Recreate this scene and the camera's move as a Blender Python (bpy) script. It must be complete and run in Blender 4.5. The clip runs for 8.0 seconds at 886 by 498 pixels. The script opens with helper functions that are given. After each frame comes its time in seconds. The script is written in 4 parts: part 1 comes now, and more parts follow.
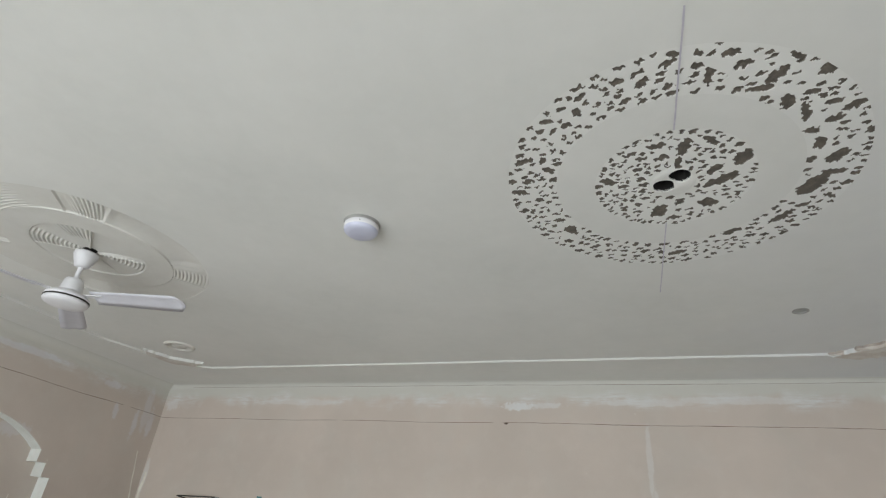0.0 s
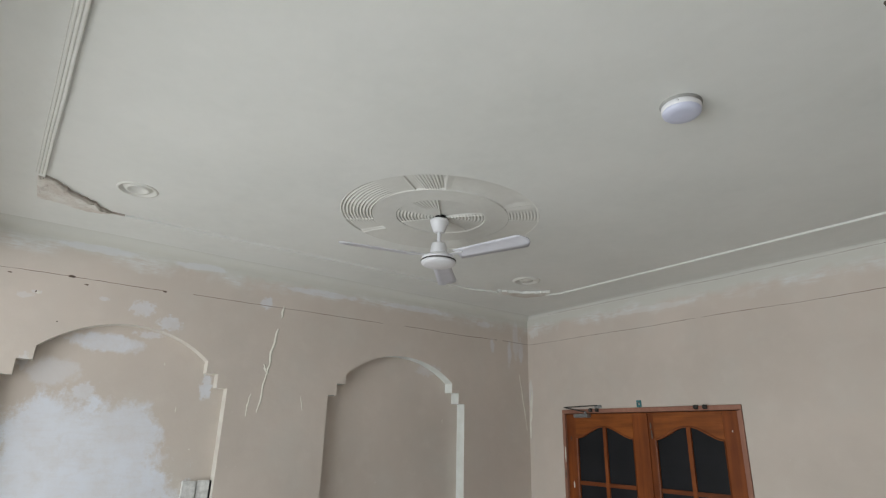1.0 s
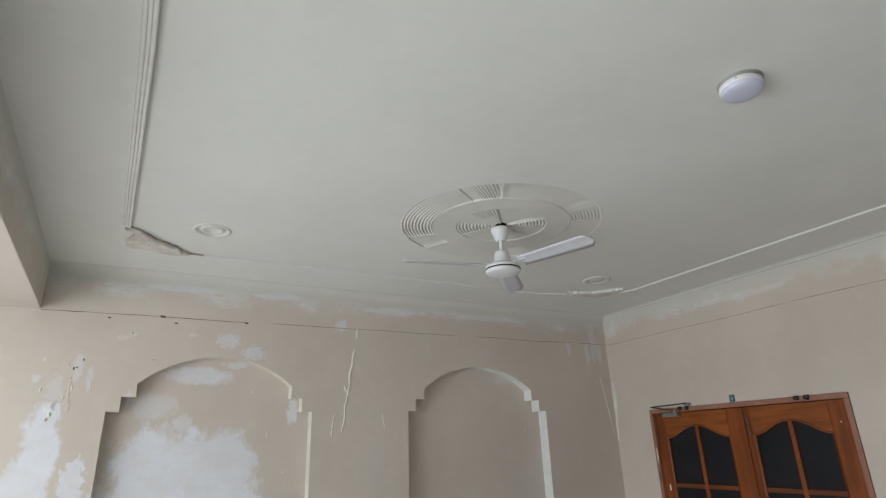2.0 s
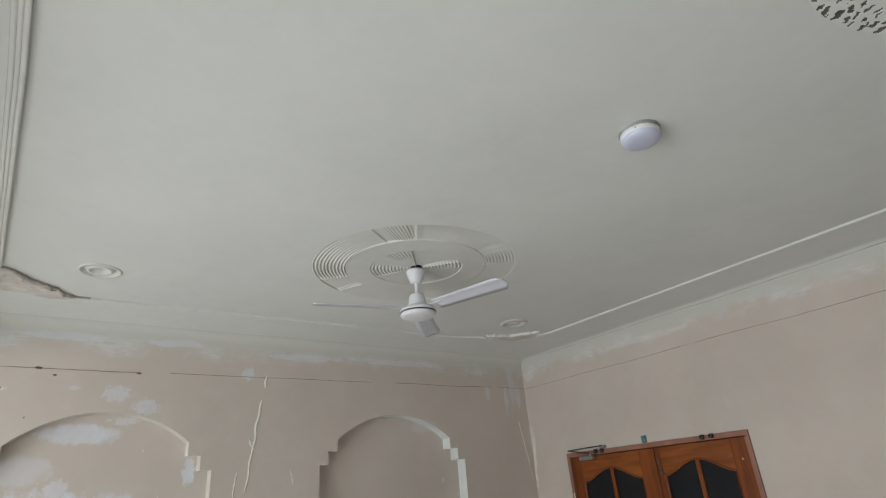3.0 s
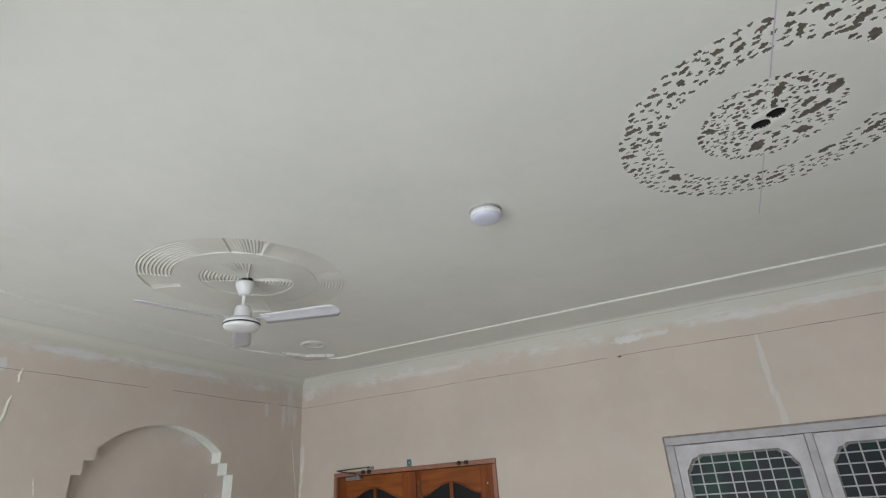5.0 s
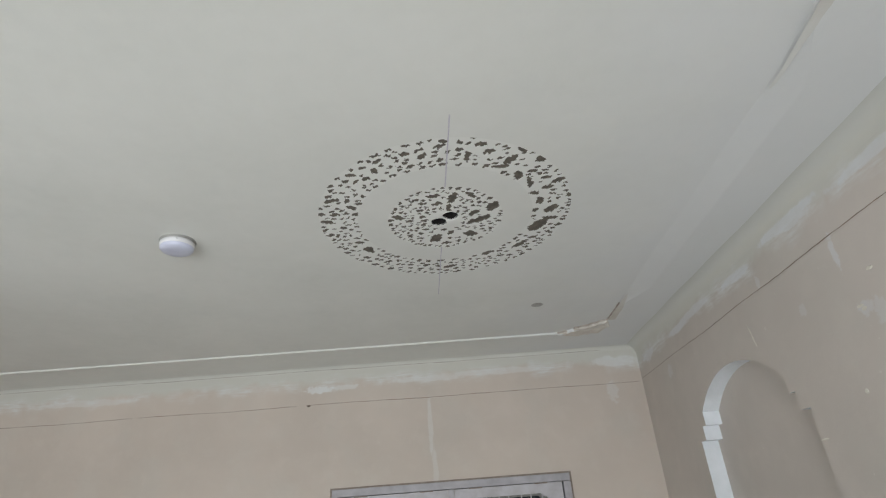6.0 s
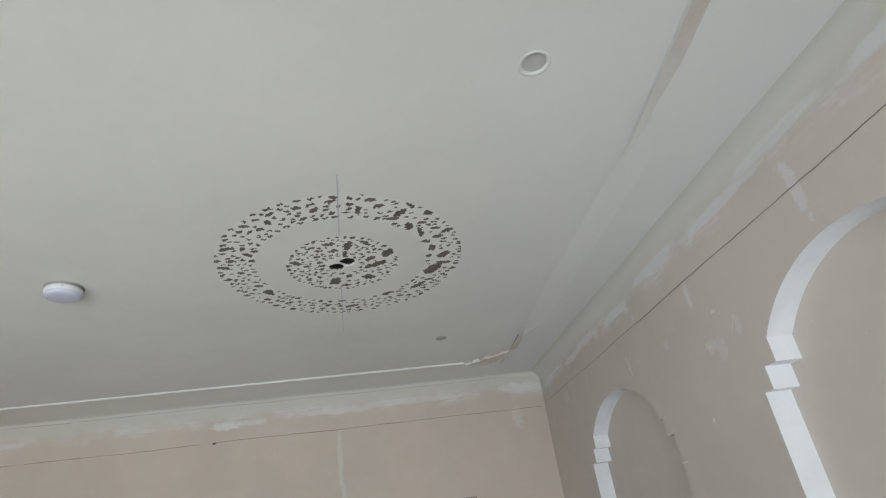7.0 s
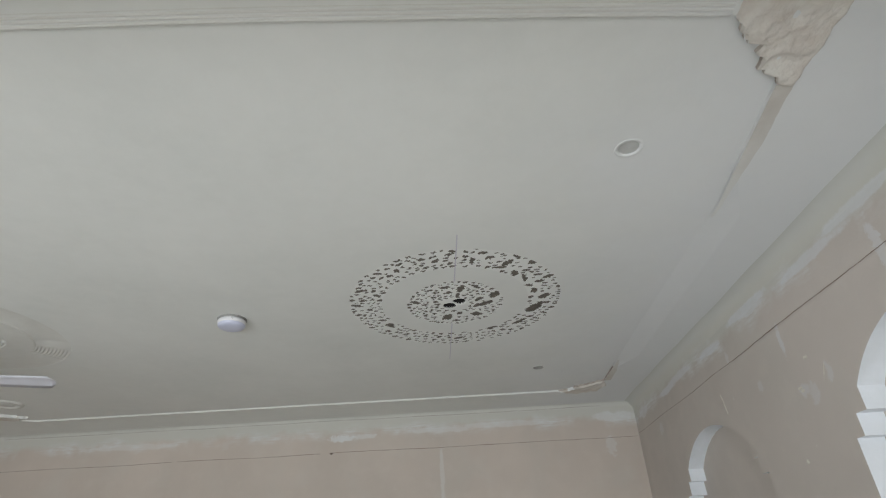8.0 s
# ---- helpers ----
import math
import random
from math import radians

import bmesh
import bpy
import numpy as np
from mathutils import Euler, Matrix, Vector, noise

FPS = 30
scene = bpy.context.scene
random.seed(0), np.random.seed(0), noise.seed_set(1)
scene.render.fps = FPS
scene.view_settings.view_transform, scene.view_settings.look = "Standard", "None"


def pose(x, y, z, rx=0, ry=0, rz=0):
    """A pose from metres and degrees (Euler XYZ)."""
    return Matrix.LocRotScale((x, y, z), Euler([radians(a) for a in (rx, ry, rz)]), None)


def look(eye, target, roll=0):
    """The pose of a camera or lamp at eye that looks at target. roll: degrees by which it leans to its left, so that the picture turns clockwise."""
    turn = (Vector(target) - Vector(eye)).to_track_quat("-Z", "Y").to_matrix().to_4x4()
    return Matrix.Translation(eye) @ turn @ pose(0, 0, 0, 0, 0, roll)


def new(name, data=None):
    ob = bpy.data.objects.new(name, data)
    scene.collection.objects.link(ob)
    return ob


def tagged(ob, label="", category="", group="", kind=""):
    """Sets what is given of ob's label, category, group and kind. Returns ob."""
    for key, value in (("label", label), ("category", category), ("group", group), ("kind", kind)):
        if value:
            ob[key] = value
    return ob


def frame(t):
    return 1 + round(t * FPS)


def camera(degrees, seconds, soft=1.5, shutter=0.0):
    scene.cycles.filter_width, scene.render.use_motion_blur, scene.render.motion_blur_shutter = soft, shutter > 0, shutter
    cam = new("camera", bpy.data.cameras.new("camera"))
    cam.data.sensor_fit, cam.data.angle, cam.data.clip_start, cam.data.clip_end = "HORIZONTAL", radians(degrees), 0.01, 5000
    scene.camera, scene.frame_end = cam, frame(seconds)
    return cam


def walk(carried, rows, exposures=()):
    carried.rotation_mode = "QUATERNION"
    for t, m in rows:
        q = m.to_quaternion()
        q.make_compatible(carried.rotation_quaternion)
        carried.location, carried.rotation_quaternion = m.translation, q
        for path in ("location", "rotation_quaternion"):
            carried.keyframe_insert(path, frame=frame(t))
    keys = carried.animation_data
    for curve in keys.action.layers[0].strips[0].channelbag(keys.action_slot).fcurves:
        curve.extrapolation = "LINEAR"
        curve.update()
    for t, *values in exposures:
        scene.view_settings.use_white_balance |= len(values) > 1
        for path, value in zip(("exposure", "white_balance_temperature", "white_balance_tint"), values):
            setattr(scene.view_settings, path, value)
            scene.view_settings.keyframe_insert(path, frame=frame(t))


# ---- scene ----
import mathutils

cam = camera(77.4, 8.0, soft=1.2)
PATH = [
    (0, (4.359, -4.066, 1.900), (3.688, -2.446, 2.862), 5.8),
    (0.2, (4.312, -4.084, 1.866), (3.372, -2.542, 2.726), 5.5),
    (0.5, (4.258, -4.115, 1.849), (3.011, -2.740, 2.594), 4.1),
    (0.7, (4.252, -4.137, 1.836), (2.870, -2.873, 2.536), 3.2),
    (1, (4.239, -4.155, 1.840), (2.698, -3.056, 2.484), 1.4),
    (1.2, (4.233, -4.164, 1.841), (2.608, -3.179, 2.464), 0.2),
    (2.3, (4.264, -4.121, 1.860), (2.606, -3.232, 2.540), -2.1),
    (2.5, (4.260, -4.107, 1.853), (2.653, -3.159, 2.572), -2.8),
    (3, (4.228, -4.049, 1.872), (2.762, -2.953, 2.677), -4.8),
    (3.2, (4.182, -4.074, 1.869), (2.786, -2.916, 2.710), -5.5),
    (3.5, (4.170, -4.127, 1.862), (2.856, -2.896, 2.733), -5.7),
    (4, (4.220, -4.319, 1.842), (2.991, -2.986, 2.686), -5.5),
    (4.2, (4.192, -4.386, 1.858), (2.971, -3.026, 2.669), -5.5),
    (5.3, (4.160, -4.556, 1.844), (3.606, -2.832, 2.693), -3.8),
    (5.5, (4.242, -4.560, 1.854), (3.896, -2.795, 2.727), -4.0),
    (5.7, (4.349, -4.555, 1.873), (4.148, -2.770, 2.750), -3.9),
    (6, (4.431, -4.560, 1.864), (4.457, -2.766, 2.747), -4.4),
    (6.2, (4.515, -4.567, 1.849), (4.609, -2.781, 2.743), -4.5),
    (6.5, (4.545, -4.591, 1.890), (4.736, -2.816, 2.792), -6.0),
    (7, (4.585, -4.736, 1.908), (4.870, -2.979, 2.821), -8.2),
    (7.3, (4.520, -4.912, 1.879), (4.796, -3.165, 2.812), -7.3),
    (7.5, (4.467, -5.003, 1.873), (4.706, -3.264, 2.831), -6.7),
    (7.7, (4.466, -5.059, 1.883), (4.640, -3.320, 2.855), -5.8),
    (8, (4.475, -5.113, 1.863), (4.450, -3.378, 2.859), -3.1),
]
walk(cam, [(t, look(eye, target, roll)) for t, eye, target, roll in PATH],
     exposures=[(0.0, 0.02), (0.5, -0.09), (1.0, -0.15), (1.3, -0.17), (2.3, -0.22), (2.6, -0.20), (3.4, -0.26), (4.0, -0.22), (5.5, -0.03), (6.5, -0.09), (7.2, -0.17), (8.0, -0.28)])

# ---- sizes ----
W, D = 6.04, -4.80          # room width, line of the beam
BACK = -7.7                 # far end of the open bay behind
ZB, ZC = 3.086, 3.10        # border of the ceiling, raised panel
ZCRACK = 2.79
TH = 0.23

# ---- world, sun, large lights ----
world = bpy.data.worlds.new("world")
scene.world = world
world.use_nodes = True
wn = world.node_tree
sky = wn.nodes.new("ShaderNodeTexSky")
sky.sky_type = "NISHITA"
sky.sun_disc = False
sky.sun_elevation, sky.sun_rotation = radians(36.5), radians(-18)
wn.links.new(sky.outputs[0], wn.nodes["Background"].inputs[0])
wn.nodes["Background"].inputs[1].default_value = 0.12

sun = new("sun", bpy.data.lights.new("sun", "SUN"))
sun.data.energy, sun.data.angle, sun.data.color = 2.5, radians(0.5), (1.0, 0.95, 0.88)
sun.matrix_world = look((0, 0, 10), (-2.0, 6.3, 5.1))

sky_lamp = new("sky_lamp", bpy.data.lights.new("sky_lamp", "AREA"))
sky_lamp.data.shape = "RECTANGLE"
sky_lamp.data.size, sky_lamp.data.size_y = 4.4, 2.3
sky_lamp.data.energy, sky_lamp.data.color = 208, (0.892, 0.95, 0.993)
sky_lamp.matrix_world = look((3.0, BACK + 0.08, 1.35), (3.0, 0, 1.6))


# ---- materials ----
def rig(name, rough=0.8, metal=0.0, spec=0.5):
    m = bpy.data.materials.new(name)
    m.use_nodes = True
    nt = m.node_tree
    b = nt.nodes["Principled BSDF"]
    b.inputs["Roughness"].default_value = rough
    b.inputs["Metallic"].default_value = metal
    b.inputs["Specular IOR Level"].default_value = spec
    return m, nt, b


def node(nt, kind, **sets):
    n = nt.nodes.new(kind)
    for k, v in sets.items():
        if k == "op":
            n.operation = v
        else:
            n.inputs[k].default_value = v
    return n


def fac_noise(nt, scale, detail=4.0, lo=0.35, hi=0.65, vec=None, rough=0.55):
    n = node(nt, "ShaderNodeTexNoise", Scale=scale, Detail=detail, Roughness=rough)
    if vec is None:
        vec = nt.nodes.new("ShaderNodeNewGeometry").outputs["Position"]
    nt.links.new(vec, n.inputs["Vector"])
    r = node(nt, "ShaderNodeMapRange")
    r.inputs["From Min"].default_value, r.inputs["From Max"].default_value = lo, hi
    nt.links.new(n.outputs[0], r.inputs["Value"])
    return r.outputs[0]


def mixed(nt, fac, a, b):
    n = nt.nodes.new("ShaderNodeMix")
    n.data_type = "RGBA"
    for sock, v in ((n.inputs[0], fac), (n.inputs[6], a), (n.inputs[7], b)):
        if isinstance(v, (int, float)):
            sock.default_value = v
        elif isinstance(v, tuple):
            sock.default_value = (*v, 1.0)
        else:
            nt.links.new(v, sock)
    return n.outputs[2]


def calc(nt, op, a, b=None, clamp=False):
    n = nt.nodes.new("ShaderNodeMath")
    n.operation, n.use_clamp = op, clamp
    for sock, v in ((n.inputs[0], a), (n.inputs[1], b)):
        if v is None:
            continue
        if isinstance(v, (int, float)):
            sock.default_value = v
        else:
            nt.links.new(v, sock)
    return n.outputs[0]


def bump(nt, b, height, strength=0.2, distance=0.01):
    n = node(nt, "ShaderNodeBump", Strength=strength, Distance=distance)
    nt.links.new(height, n.inputs["Height"])
    nt.links.new(n.outputs[0], b.inputs["Normal"])


def simple(name, col, col2=None, rough=0.6, scale=12.0, metal=0.0, bumpy=0.05, spec=0.5):
    m, nt, b = rig(name, rough, metal, spec)
    col2 = col2 or tuple(c * 0.85 for c in col)
    f = fac_noise(nt, scale)
    nt.links.new(mixed(nt, f, col, col2), b.inputs["Base Color"])
    bump(nt, b, fac_noise(nt, scale * 6), bumpy, 0.004)
    return m


def smudges(nt, places, axis, edge=0.28, ripple=0.7, scale=7.0):
    """Soft ragged patches on one wall: rows of (along, height, half length, half height, strength)."""
    pos = nt.nodes.new("ShaderNodeNewGeometry").outputs["Position"]
    wob = node(nt, "ShaderNodeTexNoise", Scale=scale, Detail=8.0, Roughness=0.72)
    nt.links.new(pos, wob.inputs["Vector"])
    wander = nt.nodes.new("ShaderNodeVectorMath")
    wander.operation = "SUBTRACT"
    nt.links.new(wob.outputs["Color"], wander.inputs[0])
    wander.inputs[1].default_value = (0.5, 0.5, 0.5)
    # small patches take a finer wobble
    fine = node(nt, "ShaderNodeTexNoise", Scale=scale * 4, Detail=6.0, Roughness=0.7)
    nt.links.new(pos, fine.inputs["Vector"])
    jitter = nt.nodes.new("ShaderNodeVectorMath")
    jitter.operation = "SUBTRACT"
    nt.links.new(fine.outputs["Color"], jitter.inputs[0])
    jitter.inputs[1].default_value = (0.5, 0.5, 0.5)
    total = None
    for u, v, ru, rv, strength in places:
        c = (u, 0, v) if axis == "x" else (0, u, v)
        s = (1 / ru, 0, 1 / rv) if axis == "x" else (0, 1 / ru, 1 / rv)
        off = nt.nodes.new("ShaderNodeVectorMath")
        off.operation = "SUBTRACT"
        nt.links.new(pos, off.inputs[0])
        off.inputs[1].default_value = c
        sc = nt.nodes.new("ShaderNodeVectorMath")
        sc.operation = "MULTIPLY"
        nt.links.new(off.outputs[0], sc.inputs[0])
        sc.inputs[1].default_value = s
        ad = nt.nodes.new("ShaderNodeVectorMath")
        ad.operation = "MULTIPLY_ADD"
        small = max(ru, rv) < 0.16
        nt.links.new((jitter if small else wander).outputs[0], ad.inputs[0])
        ad.inputs[1].default_value = tuple(ripple * (3.4 if small else 2.4) if q else 0 for q in s)
        nt.links.new(sc.outputs[0], ad.inputs[2])
        ln = nt.nodes.new("ShaderNodeVectorMath")
        ln.operation = "LENGTH"
        nt.links.new(ad.outputs[0], ln.inputs[0])
        r = node(nt, "ShaderNodeMapRange")
        r.inputs["From Min"].default_value, r.inputs["From Max"].default_value = 1.0, 1.0 - edge
        r.inputs["To Max"].default_value = strength
        nt.links.new(ln.outputs["Value"], r.inputs["Value"])
        total = r.outputs[0] if total is None else calc(nt, "MAXIMUM", total, r.outputs[0])
    return total


CEIL_A, CEIL_B = (0.74, 0.74, 0.705), (0.68, 0.685, 0.65)
WALL_A, WALL_B = (0.60, 0.535, 0.48), (0.53, 0.475, 0.425)
PUTTY = (0.70, 0.72, 0.775)


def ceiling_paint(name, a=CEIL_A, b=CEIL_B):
    m, nt, bs = rig(name, 0.75, 0, 0.25)
    f = fac_noise(nt, 1.3, 5.0, 0.35, 0.7)
    g = fac_noise(nt, 14.0, 4.0, 0.3, 0.75)
    col = mixed(nt, f, a, b)
    col = mixed(nt, calc(nt, "MULTIPLY", g, 0.25), col, (0.80, 0.80, 0.77))
    # bluish sky light towards the east border, put into the paint colour
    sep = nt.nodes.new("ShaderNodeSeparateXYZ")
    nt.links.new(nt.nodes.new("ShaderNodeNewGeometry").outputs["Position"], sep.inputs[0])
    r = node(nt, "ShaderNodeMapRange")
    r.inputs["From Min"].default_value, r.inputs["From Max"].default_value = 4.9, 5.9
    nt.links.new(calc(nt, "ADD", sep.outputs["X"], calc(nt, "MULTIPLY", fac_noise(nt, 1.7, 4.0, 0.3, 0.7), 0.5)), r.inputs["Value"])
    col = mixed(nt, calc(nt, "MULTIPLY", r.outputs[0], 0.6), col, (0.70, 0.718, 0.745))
    nt.links.new(col, bs.inputs["Base Color"])
    bump(nt, bs, fac_noise(nt, 22.0, 6.0, 0.2, 0.8), 0.12, 0.006)
    return m


def wall_paint(name, axis, putty_places, warm=0.0, putty=PUTTY, border=(0.63, 0.63, 0.585)):
    m, nt, bs = rig(name, 0.7, 0, 0.3)
    pos = nt.nodes.new("ShaderNodeNewGeometry").outputs["Position"]
    sep = nt.nodes.new("ShaderNodeSeparateXYZ")
    nt.links.new(pos, sep.inputs[0])
    z = sep.outputs["Z"]
    a = tuple(c * k for c, k in zip(WALL_A, (1 + warm, 1, 1 - warm)))
    b = tuple(c * k for c, k in zip(WALL_B, (1 + warm, 1, 1 - warm)))
    col = mixed(nt, fac_noise(nt, 1.1, 4.0, 0.35, 0.68), a, b)
    col = mixed(nt, calc(nt, "MULTIPLY", fac_noise(nt, 2.6, 6.0, 0.48, 0.72), 0.35), col, (0.56, 0.54, 0.49))
    col = mixed(nt, calc(nt, "MULTIPLY", fac_noise(nt, 7.0, 5.0, 0.5, 0.8), 0.25), col, (0.68, 0.62, 0.56))
    # ceiling paint carried down over the cove, its lower edge brushed unevenly
    rag = fac_noise(nt, 5.0, 5.0, 0.2, 0.8)
    zz = calc(nt, "ADD", z, calc(nt, "MULTIPLY", rag, 0.10))
    r = node(nt, "ShaderNodeMapRange")
    r.inputs["From Min"].default_value, r.inputs["From Max"].default_value = 2.985, 3.045
    nt.links.new(zz, r.inputs["Value"])
    col = mixed(nt, calc(nt, "MULTIPLY", r.outputs[0], 0.85), col, (0.59, 0.59, 0.54))
    # broken line of white filler along that edge
    band = node(nt, "ShaderNodeMapRange")
    band.inputs["From Min"].default_value, band.inputs["From Max"].default_value = 0.075, 0.015
    nt.links.new(calc(nt, "ABSOLUTE", calc(nt, "SUBTRACT", zz, 2.998)), band.inputs["Value"])
    brush = nt.nodes.new("ShaderNodeMapping")
    brush.inputs["Scale"].default_value = (1.0, 1.0, 7.0)
    nt.links.new(pos, brush.inputs["Vector"])
    broken = calc(nt, "MULTIPLY", fac_noise(nt, 3.1, 5.0, 0.44, 0.58), fac_noise(nt, 9.0, 6.0, 0.34, 0.6, brush.outputs[0], 0.65))
    col = mixed(nt, calc(nt, "MULTIPLY", calc(nt, "MULTIPLY", band.outputs[0], broken), 0.85), col, (0.68, 0.69, 0.68))
    # above it the same coat as the ceiling
    top = node(nt, "ShaderNodeMapRange")
    top.inputs["From Min"].default_value, top.inputs["From Max"].default_value = 3.045, 3.082
    nt.links.new(calc(nt, "ADD", z, calc(nt, "MULTIPLY", fac_noise(nt, 6.0, 4.0, 0.3, 0.7), 0.012)), top.inputs["Value"])
    col = mixed(nt, calc(nt, "MULTIPLY", top.outputs[0], 0.85), col, border)
    if putty_places:
        p = smudges(nt, putty_places, axis)
        drag = nt.nodes.new("ShaderNodeMapping")
        drag.inputs["Scale"].default_value = (2.2, 2.2, 11.0)
        nt.links.new(pos, drag.inputs["Vector"])
        p = calc(nt, "MULTIPLY", p, calc(nt, "ADD", calc(nt, "MULTIPLY", fac_noise(nt, 3.5, 6.0, 0.32, 0.52, drag.outputs[0], 0.65), 0.14), 0.86))
        p = calc(nt, "MULTIPLY", p, calc(nt, "ADD", calc(nt, "MULTIPLY", fac_noise(nt, 13.0, 7.0, 0.34, 0.5, None, 0.7), 0.2), 0.8))
        thin = fac_noise(nt, 8.0, 4.0, 0.25, 0.6)
        col = mixed(nt, calc(nt, "MULTIPLY", p, calc(nt, "ADD", calc(nt, "MULTIPLY", thin, 0.25), 0.75)), col, putty)
    # thin flecks
    fl = fac_noise(nt, 30.0, 3.0, 0.72, 0.77)
    col = mixed(nt, calc(nt, "MULTIPLY", fl, 0.5), col, (0.74, 0.71, 0.67))
    nt.links.new(col, bs.inputs["Base Color"])
    bump(nt, bs, fac_noise(nt, 18.0, 6.0, 0.2, 0.8), 0.15, 0.006)
    return m


def wood(name, dark, light, axis_scale=(1, 1, 0.08), scale=34.0, rough=0.38):
    m, nt, b = rig(name, rough, 0, 0.25)
    tc = nt.nodes.new("ShaderNodeNewGeometry").outputs["Position"]
    mp = nt.nodes.new("ShaderNodeMapping")
    mp.inputs["Scale"].default_value = axis_scale
    nt.links.new(tc, mp.inputs["Vector"])
    g = fac_noise(nt, scale, 6.0, 0.3, 0.7, mp.outputs[0], 0.6)
    h = fac_noise(nt, 3.0, 3.0, 0.3, 0.7)
    col = mixed(nt, g, dark, light)
    col = mixed(nt, calc(nt, "MULTIPLY", h, 0.55), col, tuple(c * 0.7 for c in dark))
    nt.links.new(col, b.inputs["Base Color"])
    bump(nt, b, g, 0.08, 0.002)
    return m


W_PUTTY = [(-0.264, 2.68, 0.03, 0.14, 0.5), (-0.104, 2.70, 0.04, 0.14, 0.45), (-1.414, 2.96, 0.4, 0.03, 0.45), (-0.614, 2.92, 0.12, 0.03, 0.4), (-3.964, 2.99, 0.25, 0.03, 0.5), (-3.814, 1.55, 0.55, 0.36, 0.95), (-4.534, 2.42, 0.03, 0.10, 0.45), (-4.464, 2.33, 0.02, 0.09, 0.4), (-4.314, 2.62, 0.05, 0.02, 0.35), (-3.564, 2.47, 0.10, 0.03, 0.5), (-4.234, 2.22, 0.03, 0.05, 0.4), (-3.994, 1.72, 0.36, 0.36, 0.95), (-3.634, 1.80, 0.28, 0.24, 0.85), (-3.814, 2.39, 0.24, 0.07, 0.8), (-3.654, 2.63, 0.09, 0.06, 0.55),
           (-3.464, 2.55, 0.08, 0.06, 0.6), (-3.134, 2.14, 0.045, 0.10, 0.8), (-3.884, 2.07, 0.06, 0.07, 0.6), (-4.654, 1.86, 0.115, 0.40, 1.0), (-4.714, 1.60, 0.16, 0.3, 0.95), (-4.749, 2.34, 0.025, 0.03, 0.5), (-4.724, 2.455, 0.014, 0.02, 0.4), (-4.464, 1.72, 0.075, 0.15, 0.85), (-3.814, 1.42, 0.66, 0.34, 1.0), (-3.884, 2.66, 0.03, 0.015, 0.4), (-4.254, 2.645, 0.03, 0.015, 0.4),
           (-2.804, 2.80, 0.06, 0.05, 0.6), (-2.364, 2.95, 0.35, 0.03, 0.5), (-3.314, 2.99, 0.2, 0.03, 0.5),
           (-0.494, 2.72, 0.03, 0.08, 0.5), (-4.064, 2.18, 0.16, 0.10, 0.4), (-1.214, 2.42, 0.12, 0.05, 0.3), (-0.174, 2.8, 0.05, 0.2, 0.35), (-4.634, 2.25, 0.05, 0.12, 0.3)]
N_PUTTY = [(3.40, 2.90, 0.13, 0.035, 0.9), (3.62, 2.91, 0.12, 0.025, 0.6), (4.29, 2.55, 0.022, 0.26, 0.42), (4.31, 2.20, 0.024, 0.2, 0.36), (0.10, 2.9, 0.08, 0.06, 0.5),
           (4.9, 2.95, 0.5, 0.03, 0.5), (5.85, 2.96, 0.22, 0.05, 0.7), (5.78, 2.72, 0.05, 0.1, 0.4), (0.03, 2.25, 0.03, 0.2, 0.5), (1.5, 2.93, 0.5, 0.03, 0.4), (4.3, 2.93, 0.35, 0.028, 0.5)]
E_PUTTY = [(-0.9, 2.935, 0.26, 0.03, 0.65), (-1.75, 2.945, 0.22, 0.028, 0.7), (-2.35, 2.965, 0.14, 0.022, 0.5), (-2.9, 2.965, 0.32, 0.03, 0.6), (-1.95, 2.84, 0.02, 0.04, 0.35), (-3.9, 2.98, 0.3, 0.04, 0.7), (-0.25, 2.93, 0.15, 0.05, 0.6), (-2.62, 2.45, 0.04, 0.06, 0.35), (-2.2, 2.6, 0.03, 0.03, 0.3), (-2.51, 2.74, 0.02, 0.09, 0.55), (-3.30, 2.80, 0.03, 0.14, 0.5), (-2.55, 2.48, 0.05, 0.03, 0.4), (-2.77, 2.50, 0.03, 0.05, 0.4),
           (-1.2, 2.96, 0.25, 0.03, 0.6), (-2.3, 2.99, 0.3, 0.03, 0.7), (-3.3, 3.0, 0.3, 0.03, 0.6), (-0.6, 2.72, 0.05, 0.05, 0.3)]

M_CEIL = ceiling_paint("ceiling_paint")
M_WALL_W = wall_paint("wall_paint_w", "y", W_PUTTY, 0.015)
M_WALL_N = wall_paint("wall_paint_n", "x", N_PUTTY, 0.02, (0.71, 0.72, 0.715))
M_WALL_E = wall_paint("wall_paint_e", "y", E_PUTTY, -0.02, (0.69, 0.71, 0.74), (0.575, 0.58, 0.55))
M_WALL = wall_paint("wall_paint", "x", [])
M_REVEAL = simple("white_filler", (0.80, 0.83, 0.87), (0.74, 0.77, 0.80), 0.6, 8.0, bumpy=0.12)
M_REVEAL_W = simple("pale_filler", (0.76, 0.78, 0.75), (0.68, 0.69, 0.65), 0.6, 8.0, bumpy=0.12)
M_REVEAL_CREAM = simple("cream_filler", (0.74, 0.72, 0.64), (0.66, 0.62, 0.54), 0.6, 8.0, bumpy=0.12)
M_REVEAL_SOFT = simple("cream_edge", (0.69, 0.655, 0.59), (0.62, 0.575, 0.51), 0.6, 8.0, bumpy=0.12)
M_RAW = simple("raw_plaster", (0.60, 0.545, 0.49), (0.72, 0.70, 0.65), 0.9, 9.0, bumpy=0.5)
